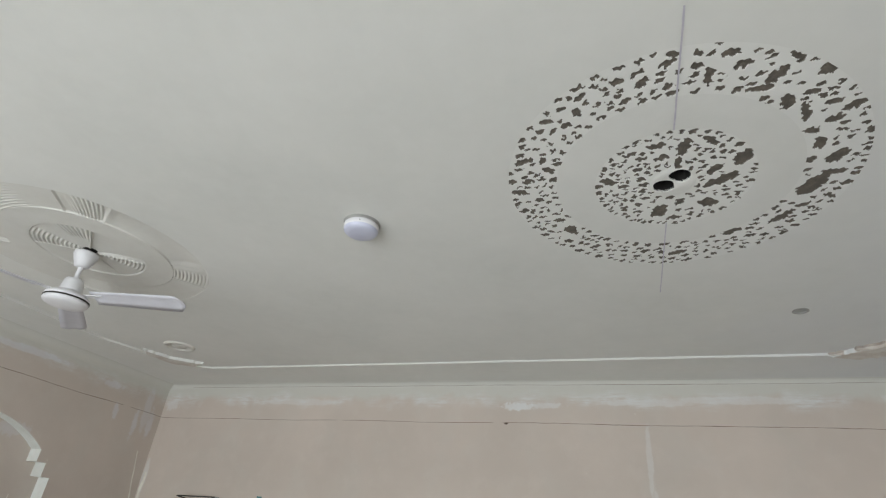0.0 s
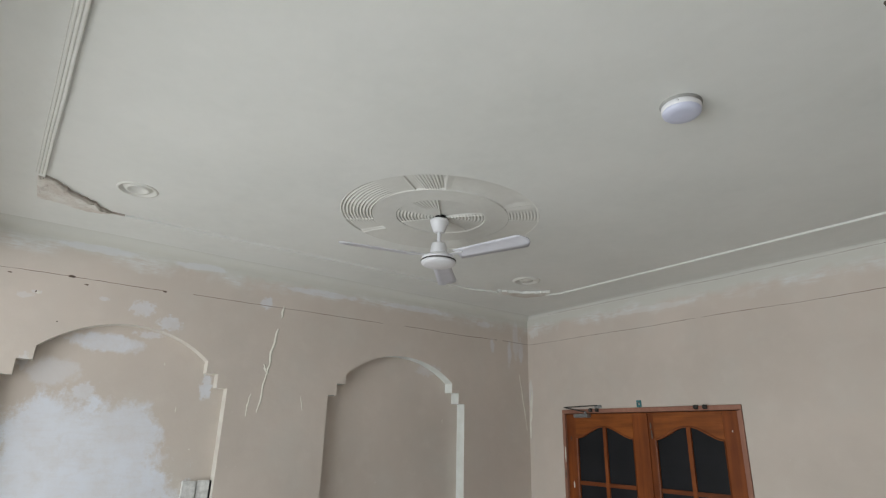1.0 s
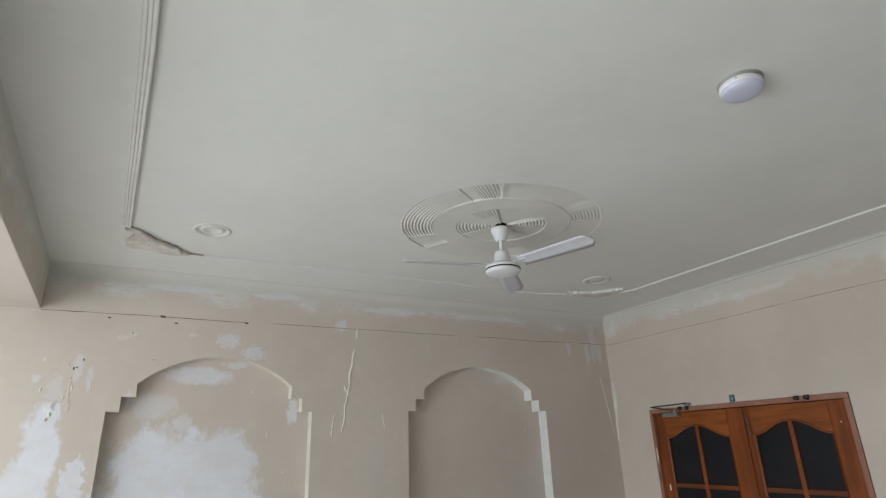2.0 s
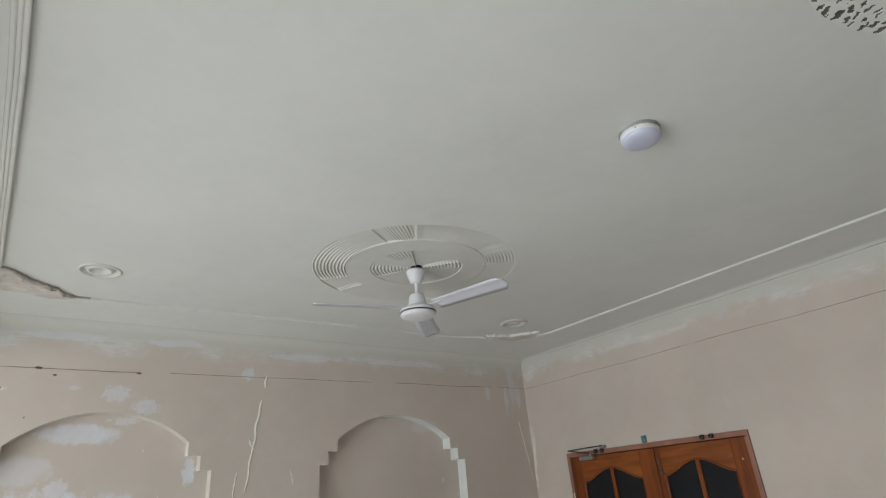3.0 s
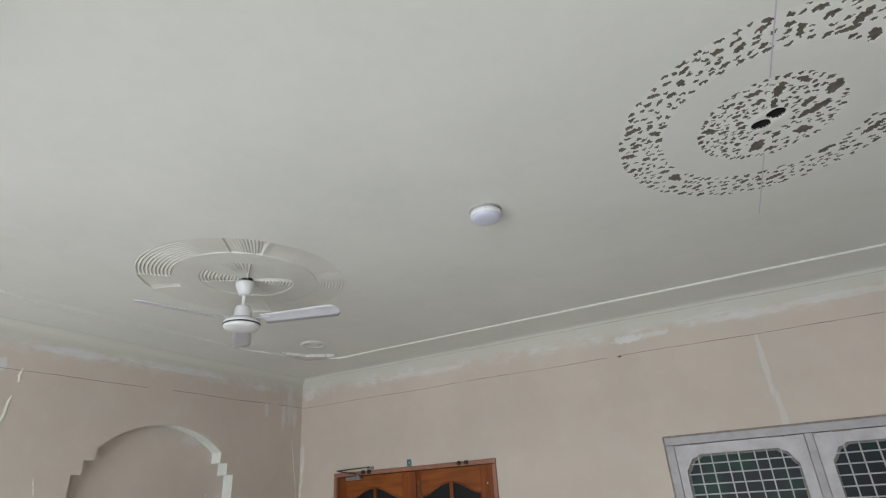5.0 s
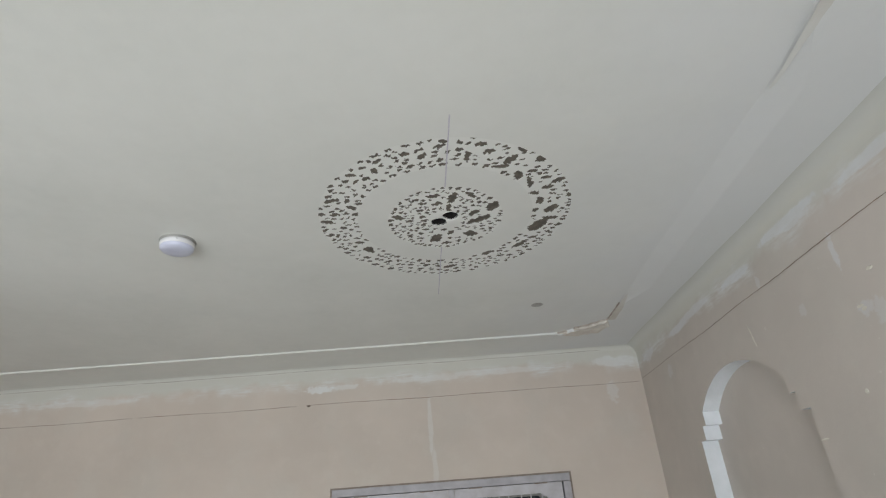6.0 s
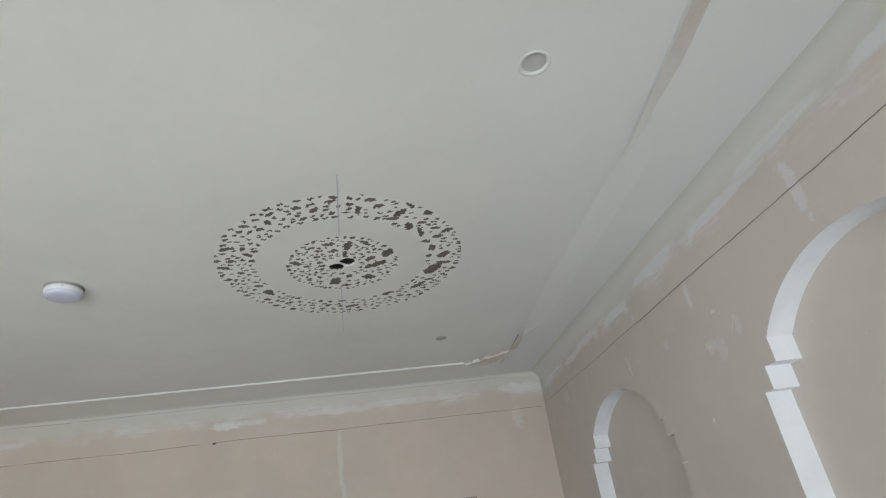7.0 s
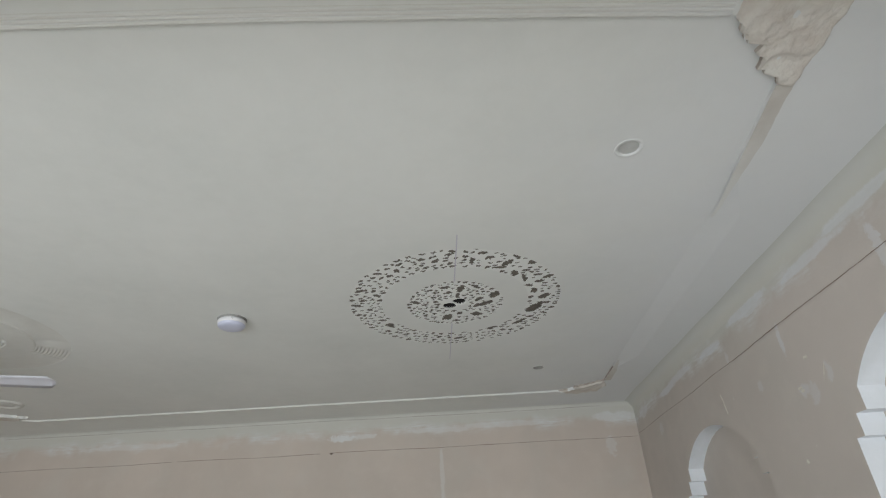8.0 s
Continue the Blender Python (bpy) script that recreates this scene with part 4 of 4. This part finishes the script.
def chip_field(seed, big, turns, count, r0, r1, lo, hi):
    rs = np.random.RandomState(seed)
    blobs, placed = [], []
    for (x, y, hl, hw), turn in zip(big, turns):
        y = y / OVAL
        s, k = math.sqrt(hl * hw) * 0.00088, hl / hw
        d = radians(turn)
        blobs.append((x, y, s, k, d))
        for _ in range(2):
            f = rs.uniform(-0.8, 0.8) * hl * 0.001
            blobs.append((x + f * math.cos(d) + rs.normal(0, 0.004), y + f * math.sin(d) + rs.normal(0, 0.004), s * 0.62, rs.uniform(1.2, 2.2), d + rs.normal(0, 0.5)))
        for f in (-0.7, 0.0, 0.7):
            placed.append((x + f * hl * 0.001 * math.cos(d), y + f * hl * 0.001 * math.sin(d), hw * 0.00125))
    tries = 0
    while count and tries < 24000:
        tries += 1
        r, a = math.sqrt(rs.uniform(r0 * r0, r1 * r1)), rs.uniform(0, 2 * math.pi)
        x, y, s = r * math.cos(a), r * math.sin(a), lo + (hi - lo) * rs.rand() ** 1.5
        d, k = chip_slant(x, y, rs), rs.uniform(1.2, 2.5)
        ends = [(x + f * s * math.sqrt(k) * math.cos(d), y + f * s * math.sqrt(k) * math.sin(d)) for f in (-0.65, 0.0, 0.65)]
        room = s / math.sqrt(k) * 1.2 + 0.0012
        if all((ex - px) ** 2 + (ey - py) ** 2 > (room + ps) ** 2 for ex, ey in ends for px, py, ps in placed):
            placed += [(ex, ey, room) for ex, ey in ends]
            blobs.append((x, y, s, k, d))
            count -= 1
    warp1, warp2 = ripples(seed + 1, 12, 70, 420), ripples(seed + 2, 12, 70, 420)

    def field(R, A):
        X, Y = R * np.cos(A), R * np.sin(A)
        X, Y = X + 0.0145 * warp1(X, Y), Y + 0.0145 * warp2(X, Y)
        f = np.zeros_like(X)
        for bx, by, s, k, d in blobs:
            reach = 1.3 * s * math.sqrt(k) + 0.01
            near = (np.abs(X - bx) < reach) & (np.abs(Y - by) < reach)
            if not near.any():
                continue
            dx, dy = X[near] - bx, Y[near] - by
            u, w = dx * math.cos(d) + dy * math.sin(d), -dx * math.sin(d) + dy * math.cos(d)
            e = 1 - np.sqrt((u / (s * math.sqrt(k))) ** 2 + (w * math.sqrt(k) / s) ** 2)
            f[near] = np.maximum(f[near], np.clip(0.5 + e * s / 0.004, 0, 1))
        return f
    return field


med_e = empty("ceiling_medallion", (*CE, ZC))
med_e.scale = (1.0, OVAL, 1.0)
tagged(med_e, "round ceiling medallion with plaster hacked off in dark chips", "ceiling medallion")
ring_f = chip_field(11, RING_CHIPS, RING_TURN, 290, RI + 0.008, RO - 0.004, 0.0078, 0.0165)
disc_f = chip_field(23, DISC_CHIPS, DISC_TURN, 150, 0.086, RD - 0.006, 0.0065, 0.0145)


def chipped(name, r0, r1, nr, na, field, label):
    def lift(R, A):
        edge = np.clip((R - r0) / 0.006, 0, 1) * np.clip((r1 - R) / 0.006, 0, 1)
        return 0.003 * field(R, A) * edge
    vv, qq, ids = polar(r0, r1, nr, na, lift, 0.0, field)
    return part(name, mesh_from(name, vv, qq, M_MEDE, ([M_PIT], ids)), None, med_e, label)


chipped("chipped_ring", RI, RO, 84, 1500, ring_f, "pale plaster ring full of hacked chips")
chipped("chipped_disc", 0.075, RD, 84, 720, disc_f, "pale plaster disc full of hacked chips")
v, q, _ = polar(RD, RI, 6, 180, lambda R, A: -0.001 * np.sin(np.pi * (R - RD) / (RI - RD)), 0.0)
part("plain_band", mesh_from("plain_band", v, q, M_CEIL, None, True), None, med_e)
rough_c = ripples(8, 6, 60, 200)


def hole_field(R, A):
    """Two dark openings side by side, left by the fan hook."""
    X, Y = R * np.cos(A) + 0.004 * rough_c(R * np.cos(A), R * np.sin(A)), R * np.sin(A)
    f = np.zeros_like(X)
    for bx, by in ((-0.031, 0.014), (0.022, -0.034)):
        u, w2 = (X - bx) * 0.92 + (Y - by) * 0.4, -(X - bx) * 0.4 + (Y - by) * 0.92
        f = np.maximum(f, np.clip(0.5 + (1 - np.sqrt((u / 0.034) ** 2 + (w2 / 0.030) ** 2)) * 6, 0, 1))
    return f


def hole_lift(R, A):
    edge = np.clip((0.075 - R) / 0.012, 0, 1)
    return edge * (0.05 * hole_field(R, A) - 0.0025 - 0.003 * rough_c(R * np.cos(A) * 0.6, R * np.sin(A) * 0.6))


v, q, ids = polar(0.001, 0.075, 60, 260, hole_lift, 0.0, hole_field, 0.12)
part("hook_hole", mesh_from("hook_hole", v, q, M_MEDE, ([M_BLACK], ids)), None, med_e, "rough plaster round two dark hook holes")

bm = bmesh.new()
for y0, y1, wd in ((-3.08, -2.63, 0.0024), (-2.09, -1.45, 0.0022)):
    prev = None
    for i in range(31):
        y = y0 + (y1 - y0) * i / 30
        x = 4.511 + (y + 3.123) * (-0.049) + 0.0012 * wob(y * 9, 2)
        row = [bm.verts.new((x - wd, y, ZC - 0.0035)), bm.verts.new((x + wd, y, ZC - 0.0035))]
        if prev:
            bm.faces.new((prev[0], prev[1], row[1], row[0]))
        prev = row
structure(part("chalk_line", bm, M_CHALK), "thin violet chalk line across the ceiling", "chalk line")

# ---- small ceiling roses ----
for n_, ((cx, cy), r) in enumerate(ROSES):
    rose = empty("ceiling_rose", (cx, cy, ZC))
    if n_ < 2:
        tagged(rose, "small round white plaster ceiling rose with ringed grooves", "ceiling rose", "small ceiling roses")
        if n_ == 0:
            prof = [(r, 0.0), (r * 0.96, -0.006), (r * 0.86, -0.006), (r * 0.80, 0.009), (r * 0.64, 0.009), (r * 0.58, -0.004), (r * 0.46, -0.004), (r * 0.40, 0.006), (0.001, 0.006)]
        else:
            prof = [(r, 0.0), (r * 0.93, -0.012), (r * 0.74, -0.013), (r * 0.66, 0.008), (r * 0.48, 0.008), (r * 0.42, -0.008), (r * 0.2, -0.010), (0.001, -0.010)]
        part("ringed_plate", lathe_bm(prof, 64, False), M_MED, rose)
    else:
        tagged(rose, "small round ceiling light hole with a white rim", "ceiling rose", "small ceiling roses")
        part("rim", lathe_bm([(r, 0.0), (r, -0.001), (r * 0.93, -0.0018), (r * 0.76, -0.0014), (r * 0.72, 0.006)], 48, False), M_CEIL if n_ == 3 else M_SHADE, rose)
        part("cover", lathe_bm([(r * 0.72, 0.004), (r * 0.3, 0.005), (0.001, 0.005)], 40, False), M_PALE if n_ == 3 else M_SHADE, rose, "dull grey recessed cover")

# ---- surface lamp ----
lamp = empty("ceiling_lamp", (3.252, -2.320, ZC))
lamp.scale = (0.92, 0.92, 1.0)
tagged(lamp, "round surface-mounted white ceiling lamp, switched off", "ceiling lamp")
# grey disc drawn in place of the shadowed gap behind the lamp body
part("gap_shade", lathe_bm([(0.001, 0.0), (0.085, 0.0), (0.086, -0.002), (0.001, -0.002)], 64, False), M_SHADE, lamp, "grey disc standing in for the shaded gap behind the lamp")
part("body", lathe_bm([(0.050, -0.002), (0.076, -0.009), (0.081, -0.014), (0.082, -0.028), (0.080, -0.032), (0.075, -0.034)], 64, False), M_WHITE, lamp)
part("diffuser", lathe_bm([(0.078, -0.031), (0.077, -0.042), (0.069, -0.049), (0.045, -0.053), (0.001, -0.054)], 64, False), M_DIFFUSER, lamp, "bluish opal diffuser")
part("screw", lathe_bm([(0.001, -0.002), (0.004, -0.002), (0.004, 0.002)], 12, False), M_DARKMETAL, lamp).matrix_basis = pose(0.03, -0.0755, -0.022, 90, 0, 0)

# ---- ceiling fan ----
fan = empty("ceiling_fan", (1.672, -2.356, ZC), 18)
tagged(fan, "white three-bladed ceiling fan at rest on a short rod", "ceiling fan")
part("canopy", lathe_bm([(0.030, -0.006), (0.056, -0.010), (0.058, -0.022), (0.046, -0.055), (0.034, -0.085), (0.020, -0.092)], 40), M_WHITE, fan)
part("rod", rod_bm((0, 0, -0.004), (0, 0, -0.20), 0.011, 16), M_WHITE, fan)
part("lower_cup", lathe_bm([(0.016, -0.155), (0.040, -0.160), (0.046, -0.175), (0.052, -0.215), (0.060, -0.232)], 40), M_WHITE, fan)
part("motor", lathe_bm([(0.055, -0.226), (0.080, -0.238), (0.100, -0.252), (0.103, -0.262), (0.101, -0.268)], 56), M_WHITE, fan)
part("trim_ring", lathe_bm([(0.1005, -0.266), (0.1045, -0.268), (0.1045, -0.273), (0.1005, -0.275)], 56, False), M_DARKMETAL, fan, "thin dark trim line")
part("bottom_cap", lathe_bm([(0.101, -0.273), (0.103, -0.281), (0.098, -0.291), (0.082, -0.298), (0.04, -0.302), (0.001, -0.303)], 56), M_WHITE, fan)


def blade_mesh():
    bm = bmesh.new()
    rows = []
    for i in range(17):
        f = i / 16
        x = 0.135 + f * 0.465
        half = 0.052 + 0.014 * f if f < 0.93 else (0.066 - 0.045 * (f - 0.93) / 0.07)
        tilt = math.radians(-13)
        row = []
        for t in (0.0016, -0.0016):
            for s in (-1, -0.5, 0, 0.5, 1):
                y = s * half
                camber = 0.006 * (1 - s * s)
                row.append(bm.verts.new((x, y * math.cos(tilt), y * math.sin(tilt) + camber + t)))
        rows.append(row)
    for a, c in zip(rows, rows[1:]):
        for q in range(4):
            bm.faces.new((a[q], a[q + 1], c[q + 1], c[q]))
            bm.faces.new((a[q + 5], c[q + 5], c[q + 6], a[q + 6]))
        bm.faces.new((a[0], c[0], c[5], a[5]))
        bm.faces.new((a[4], a[9], c[9], c[4]))
    for a in (rows[0], rows[-1]):
        bm.faces.new((*a[:5], *reversed(a[5:])))
    bmesh.ops.recalc_face_normals(bm, faces=bm.faces[:])
    me = bpy.data.meshes.new("blade")
    bm.to_mesh(me)
    bm.free()
    me.materials.append(M_BLADE)
    me.polygons.foreach_set("use_smooth", [True] * len(me.polygons))
    return me


BLADE = blade_mesh()
for i in range(3):
    bl = part("blade", BLADE, None, fan)
    bl.matrix_basis = pose(0, 0, -0.250, 0, 0, 120 * i)
    part("blade_iron", box_bm(0.085, 0.18, -0.018, 0.018, 0.004, 0.008, 0.0015), M_WHITE, bl, "white metal blade bracket")


# ---- door ----
def panel_outline(x0, x1, z0, z1, arch):
    """Glazed opening whose top edge swells up in the middle, with small shoulders."""
    pts = [(x0, z0), (x1, z0), (x1, z1)]
    n = 28
    for i in range(1, n):
        f = i / n
        x = x1 + (x0 - x1) * f
        s = 0.5 - 0.5 * math.cos(2 * math.pi * f)
        pts.append((x, z1 + arch * s ** 0.85))
    pts.append((x0, z1))
    return pts


def plate(loops, y0, y1):
    """Flat board with holes, in the plane of the wall, as verts and faces."""
    fv, ff = sheet(loops, lambda u, v: (u, y0, v))
    bv, bf = sheet(loops, lambda u, v: (u, y1, v))
    k = len(fv)
    fc = ff + [tuple(i + k for i in f) for f in bf]
    at = 0
    for lp in loops:
        n = len(lp)
        fc += [(at + i, at + (i + 1) % n, k + at + (i + 1) % n, k + at + i) for i in range(n)]
        at += n
    return fv + bv, fc


door = empty("door", (0, 0, 0))
tagged(door, "closed varnished wooden double door with dark glass panels", "door")
part("frame_head", box_bm(DX0 + 0.002, DX1 - 0.002, -0.012, 0.11, DZ - 0.038, DZ - 0.002, 0.004), M_JAMB, door, "pinkish worn wooden frame")
for x in (DX0 + 0.002, DX1 - 0.036):
    part("frame_post", box_bm(x, x + 0.034, -0.012, 0.11, 0.003, DZ - 0.040, 0.004), M_JAMB, door, "pinkish worn wooden frame")
LZ = DZ - 0.043
leaves = ((0.486, 1.335), (1.339, 2.118))
for li, (x0, x1) in enumerate(leaves):
    gx0, gx1 = (0.608, 1.203) if li == 0 else (1.430, 1.985)
    op = panel_outline(gx0, gx1, 0.95, 1.858, 0.098)
    low = [(gx0, 0.2), (gx1, 0.2), (gx1, 0.8), (gx0, 0.8)]
    v, f = plate([[(x0, 0.012), (x1, 0.012), (x1, LZ), (x0, LZ)], op, low], 0.010, 0.050)
    leaf = part("door_leaf", mesh_from("door_leaf", v, f, M_DOOR), None, door)
    gl = panel_outline(gx0 - 0.01, gx1 + 0.01, 0.94, 1.862, 0.10)
    v, f = plate([gl], 0.028, 0.033)
    part("glass", mesh_from("glass", v, f, M_DGLASS), None, leaf, "dark filmed glass")
    part("lower_panel", box_bm(gx0 - 0.005, gx1 + 0.005, 0.020, 0.040, 0.195, 0.805, 0.006), M_DOOR_H, leaf)
    mx = 0.914 if li == 0 else 1.712
    part("glazing_bar", box_bm(mx - 0.017, mx + 0.017, 0.012, 0.040, 0.945, 1.957, 0.003), M_DOOR, leaf)
    for z in (1.482, 1.21):
        part("glazing_bar", box_bm(gx0 - 0.002, gx1 + 0.002, 0.013, 0.039, z - 0.016, z + 0.016, 0.003), M_DOOR_H, leaf)
    # arched top rail, its grain lying across
    rail = [(gx1 + 0.012, LZ - 0.006), (gx0 - 0.012, LZ - 0.006), (gx0 - 0.012, 1.858)] + list(reversed(op[3:-1])) + [(gx1 + 0.012, 1.858)]
    v, f = plate([rail], 0.0075, 0.0105)
    part("top_rail", mesh_from("top_rail", v, f, M_DOOR_RAIL), None, leaf, "orange-brown arched top rail")
    # shaped moulding round the glass
    bm = bmesh.new()
    ring = [bm.verts.new((u, 0.010, w)) for u, w in op]
    cu, cw = (gx0 + gx1) / 2, 1.4
    outr = [bm.verts.new((u + 0.012 * (1 if u > cu else -1), 0.004, w + 0.012 * (1 if w > cw else -1))) for u, w in op]
    n = len(op)
    for i in range(n):
        bm.faces.new((ring[i], ring[(i + 1) % n], outr[(i + 1) % n], outr[i]))
    part("glass_bead", bm, M_DOOR_H, leaf)
part("meeting_strip", box_bm(1.282, 1.366, -0.002, 0.009, 0.02, LZ - 0.004, 0.003), M_DOOR, door, "vertical cover strip where the leaves meet")

closer = empty("door_closer", (0.013, 0, 0.002))
tagged(closer, "grey metal door closer with a folded arm", "door closer")
part("body", box_bm(0.61, 0.77, -0.05, 0.006, 2.036, 2.070, 0.008), M_STEEL, closer)
part("spindle", rod_bm((0.735, -0.03, 2.066), (0.735, -0.03, 2.088), 0.011), M_STEEL, closer)
part("arm", rod_bm((0.735, -0.03, 2.085), (0.53, -0.085, 2.128), 0.005), M_DARKMETAL, closer)
part("arm_link", rod_bm((0.53, -0.085, 2.128), (0.86, -0.010, 2.140), 0.005), M_DARKMETAL, closer)
part("foot", box_bm(0.83, 0.90, -0.014, -0.002, 2.118, 2.142, 0.002), M_STEEL, closer)
hook = empty("wall_hook", (1.306, 0, 2.146))
tagged(hook, "small teal plastic hook on a nail above the door", "hook")
v, f = plate([[(-0.021, -0.028), (0.021, -0.028), (0.021, 0.026), (-0.021, 0.026)], [(-0.008, -0.014), (0.008, -0.014), (0.008, 0.010), (-0.008, 0.010)]], -0.010, -0.001)
part("clip", mesh_from("clip", v, f, M_TEAL), None, hook)
part("string", rod_bm((0.004, -0.006, -0.028), (0.018, -0.006, -0.052), 0.003), M_DARKMETAL, hook, "short dark string end")
part("nail", rod_bm((0, -0.002, 0.006), (0, -0.022, 0.006), 0.005), M_STEEL, hook)
for x in (1.817, 1.889, 0.803, 0.873):
    bk = empty("bracket", (x, -0.0125, 2.102))
    tagged(bk, "small black metal bracket on the door frame", "bracket", "brackets on the door frame")
    part("plate", box_bm(-0.015, 0.015, -0.004, 0.0, -0.016, 0.016, 0.002), M_DARKMETAL, bk)
    part("knob", lathe_bm([(0.006, 0.0), (0.011, 0.006), (0.017, 0.012), (0.017, 0.018), (0.010, 0.023), (0.001, 0.024)], 16), M_DARKMETAL, bk).matrix_basis = pose(0, -0.003, 0, 90, 0, 0)
for x, z, l in ((0.475, 1.72, 0.07), (0.47, 1.55, 0.05), (1.40, 1.90, 0.035), (1.395, 1.97, 0.025), (0.535, 1.86, 0.02), (2.06, 1.93, 0.007), (0.545, 1.46, 0.03)):
    blob("chip_door", (x, -0.013 if x < 0.5 else (0.0095 if x > 2 or x < 0.6 else -0.003), z), (min(0.007, l * 0.5), 0.002, l), None, M_REVEAL_CREAM if z in (1.72, 1.93, 1.46) else M_CRACK, "worn chip in the door varnish", x + z, "chip")

# ---- window ----
window_1 = empty("window_1", (0, 0, 0))
structure(window_1, "grey-white painted wooden window with two grilled shutters", "window")
part("frame_head", box_bm(WX0 + 0.002, WX1 - 0.002, -0.006, 0.10, WZ1 - 0.056, WZ1 - 0.002, 0.004), M_WINPAINT, window_1)
part("frame_sill", box_bm(WX0 + 0.002, WX1 - 0.002, -0.02, 0.10, WZ0 + 0.002, WZ0 + 0.056, 0.004), M_WINPAINT, window_1)
for x in (WX0 + 0.002, 4.394, WX1 - 0.057):
    wdt = 0.048 if abs(x - 4.394) < 0.01 else 0.055
    part("frame_post", box_bm(x, x + wdt, -0.005, 0.10, WZ0 + 0.058, WZ1 - 0.058, 0.004), M_WINPAINT, window_1)


for a in ((WX0 - 0.010, WX0 + 0.001, WZ0, WZ1 + 0.010), (WX1 - 0.001, WX1 + 0.010, WZ0, WZ1 + 0.010), (WX0 + 0.002, WX1 - 0.002, WZ1 - 0.001, WZ1 + 0.010)):
    part("edge_seam", box_bm(a[0], a[1], -0.004, -0.001, a[2], a[3]), M_SEAM, window_1, "brownish seam between frame and wall")


def stepped_opening(x0, x1, z0, z1):
    """Opening with stepped, chamfered corners."""
    c, s = 0.085, 0.016
    def corner_pts(cx, cz, sx, sz):
        return [(cx, cz - sz * (c + s)), (cx - sx * s, cz - sz * c), (cx - sx * c * 0.45, cz - sz * c * 0.55), (cx - sx * c * 0.6, cz - sz * c * 0.30), (cx - sx * c, cz - sz * s), (cx - sx * (c + s), cz)]
    pts = corner_pts(x1, z1, 1, 1)
    pts += list(reversed(corner_pts(x0, z1, -1, 1)))
    pts += corner_pts(x0, z0, -1, -1)
    pts += list(reversed(corner_pts(x1, z0, 1, -1)))
    return pts


for x0, x1, gx0, gx1 in ((3.573, 4.391, 3.625, 4.325), (4.445, 5.261, 4.511, 5.189)):
    z0, z1 = WZ0 + 0.061, WZ1 - 0.061
    op = stepped_opening(gx0, gx1, z0 + 0.08, 2.008)
    v, f = plate([[(x0, z0), (x1, z0), (x1, z1), (x0, z1)], op], 0.004, 0.044)
    sh = part("shutter", mesh_from("shutter", v, f, M_LEAF), None, window_1)
    part("pane", box_bm(gx0 - 0.005, gx1 + 0.005, 0.050, 0.054, z0 + 0.075, 2.013), M_WGLASS, sh, "dark greenish glass")
    # dark strip round the pane stands in for shade in the opening's depth
    op_in = stepped_opening(gx0 + 0.013, gx1 - 0.013, z0 + 0.093, 1.993)
    v, f = plate([op, op_in], 0.0405, 0.0485)
    part("opening_shade", mesh_from("opening_shade", v, f, M_DIM), None, sh, "dark grey strip standing in for shade inside the shutter opening")
    nx = 8
    for i in range(1, nx):
        x = gx0 + (gx1 - gx0) * i / nx + (0.012 if i in (3, 5) else 0)
        part("grille_bar", box_bm(x - 0.0042, x + 0.0042, 0.036, 0.044, z0 + 0.078, 2.010), M_GRILL, sh)
    zz = 1.945
    while zz > z0 + 0.1:
        part("grille_bar", box_bm(gx0 - 0.004, gx1 + 0.004, 0.030, 0.036, zz - 0.0042, zz + 0.0042), M_GRILL, sh)
        zz -= 0.066
    for hx in (x0 + 0.16, x1 - 0.16):
        part("hinge", box_bm(hx - 0.05, hx + 0.05, -0.002, 0.006, z1 - 0.004, z1 + 0.003, 0.001), M_SEAM, sh, "rusty painted hinge")

# ---- old switch board in the niche ----
board = empty("switch_board", (-0.10, -3.094, 1.20))
tagged(board, "old chipped grey-white wooden switch board in the niche", "switch board")
part("box", box_bm(0.0, 0.035, -0.105, 0.072, 0.0, 0.315, 0.006), M_BOARD, board)
part("lid", box_bm(0.036, 0.048, -0.108, -0.020, 0.003, 0.318, 0.003), M_BOARD, board, "split grey cover panel")
part("lid", box_bm(0.036, 0.046, -0.012, 0.066, 0.0, 0.322, 0.003), M_BOARD, board, "split grey cover panel")
part("edge_strip", box_bm(0.002, 0.046, 0.072, 0.080, 0.0, 0.32, 0.002), M_BLACK, board, "black rubbed edge")
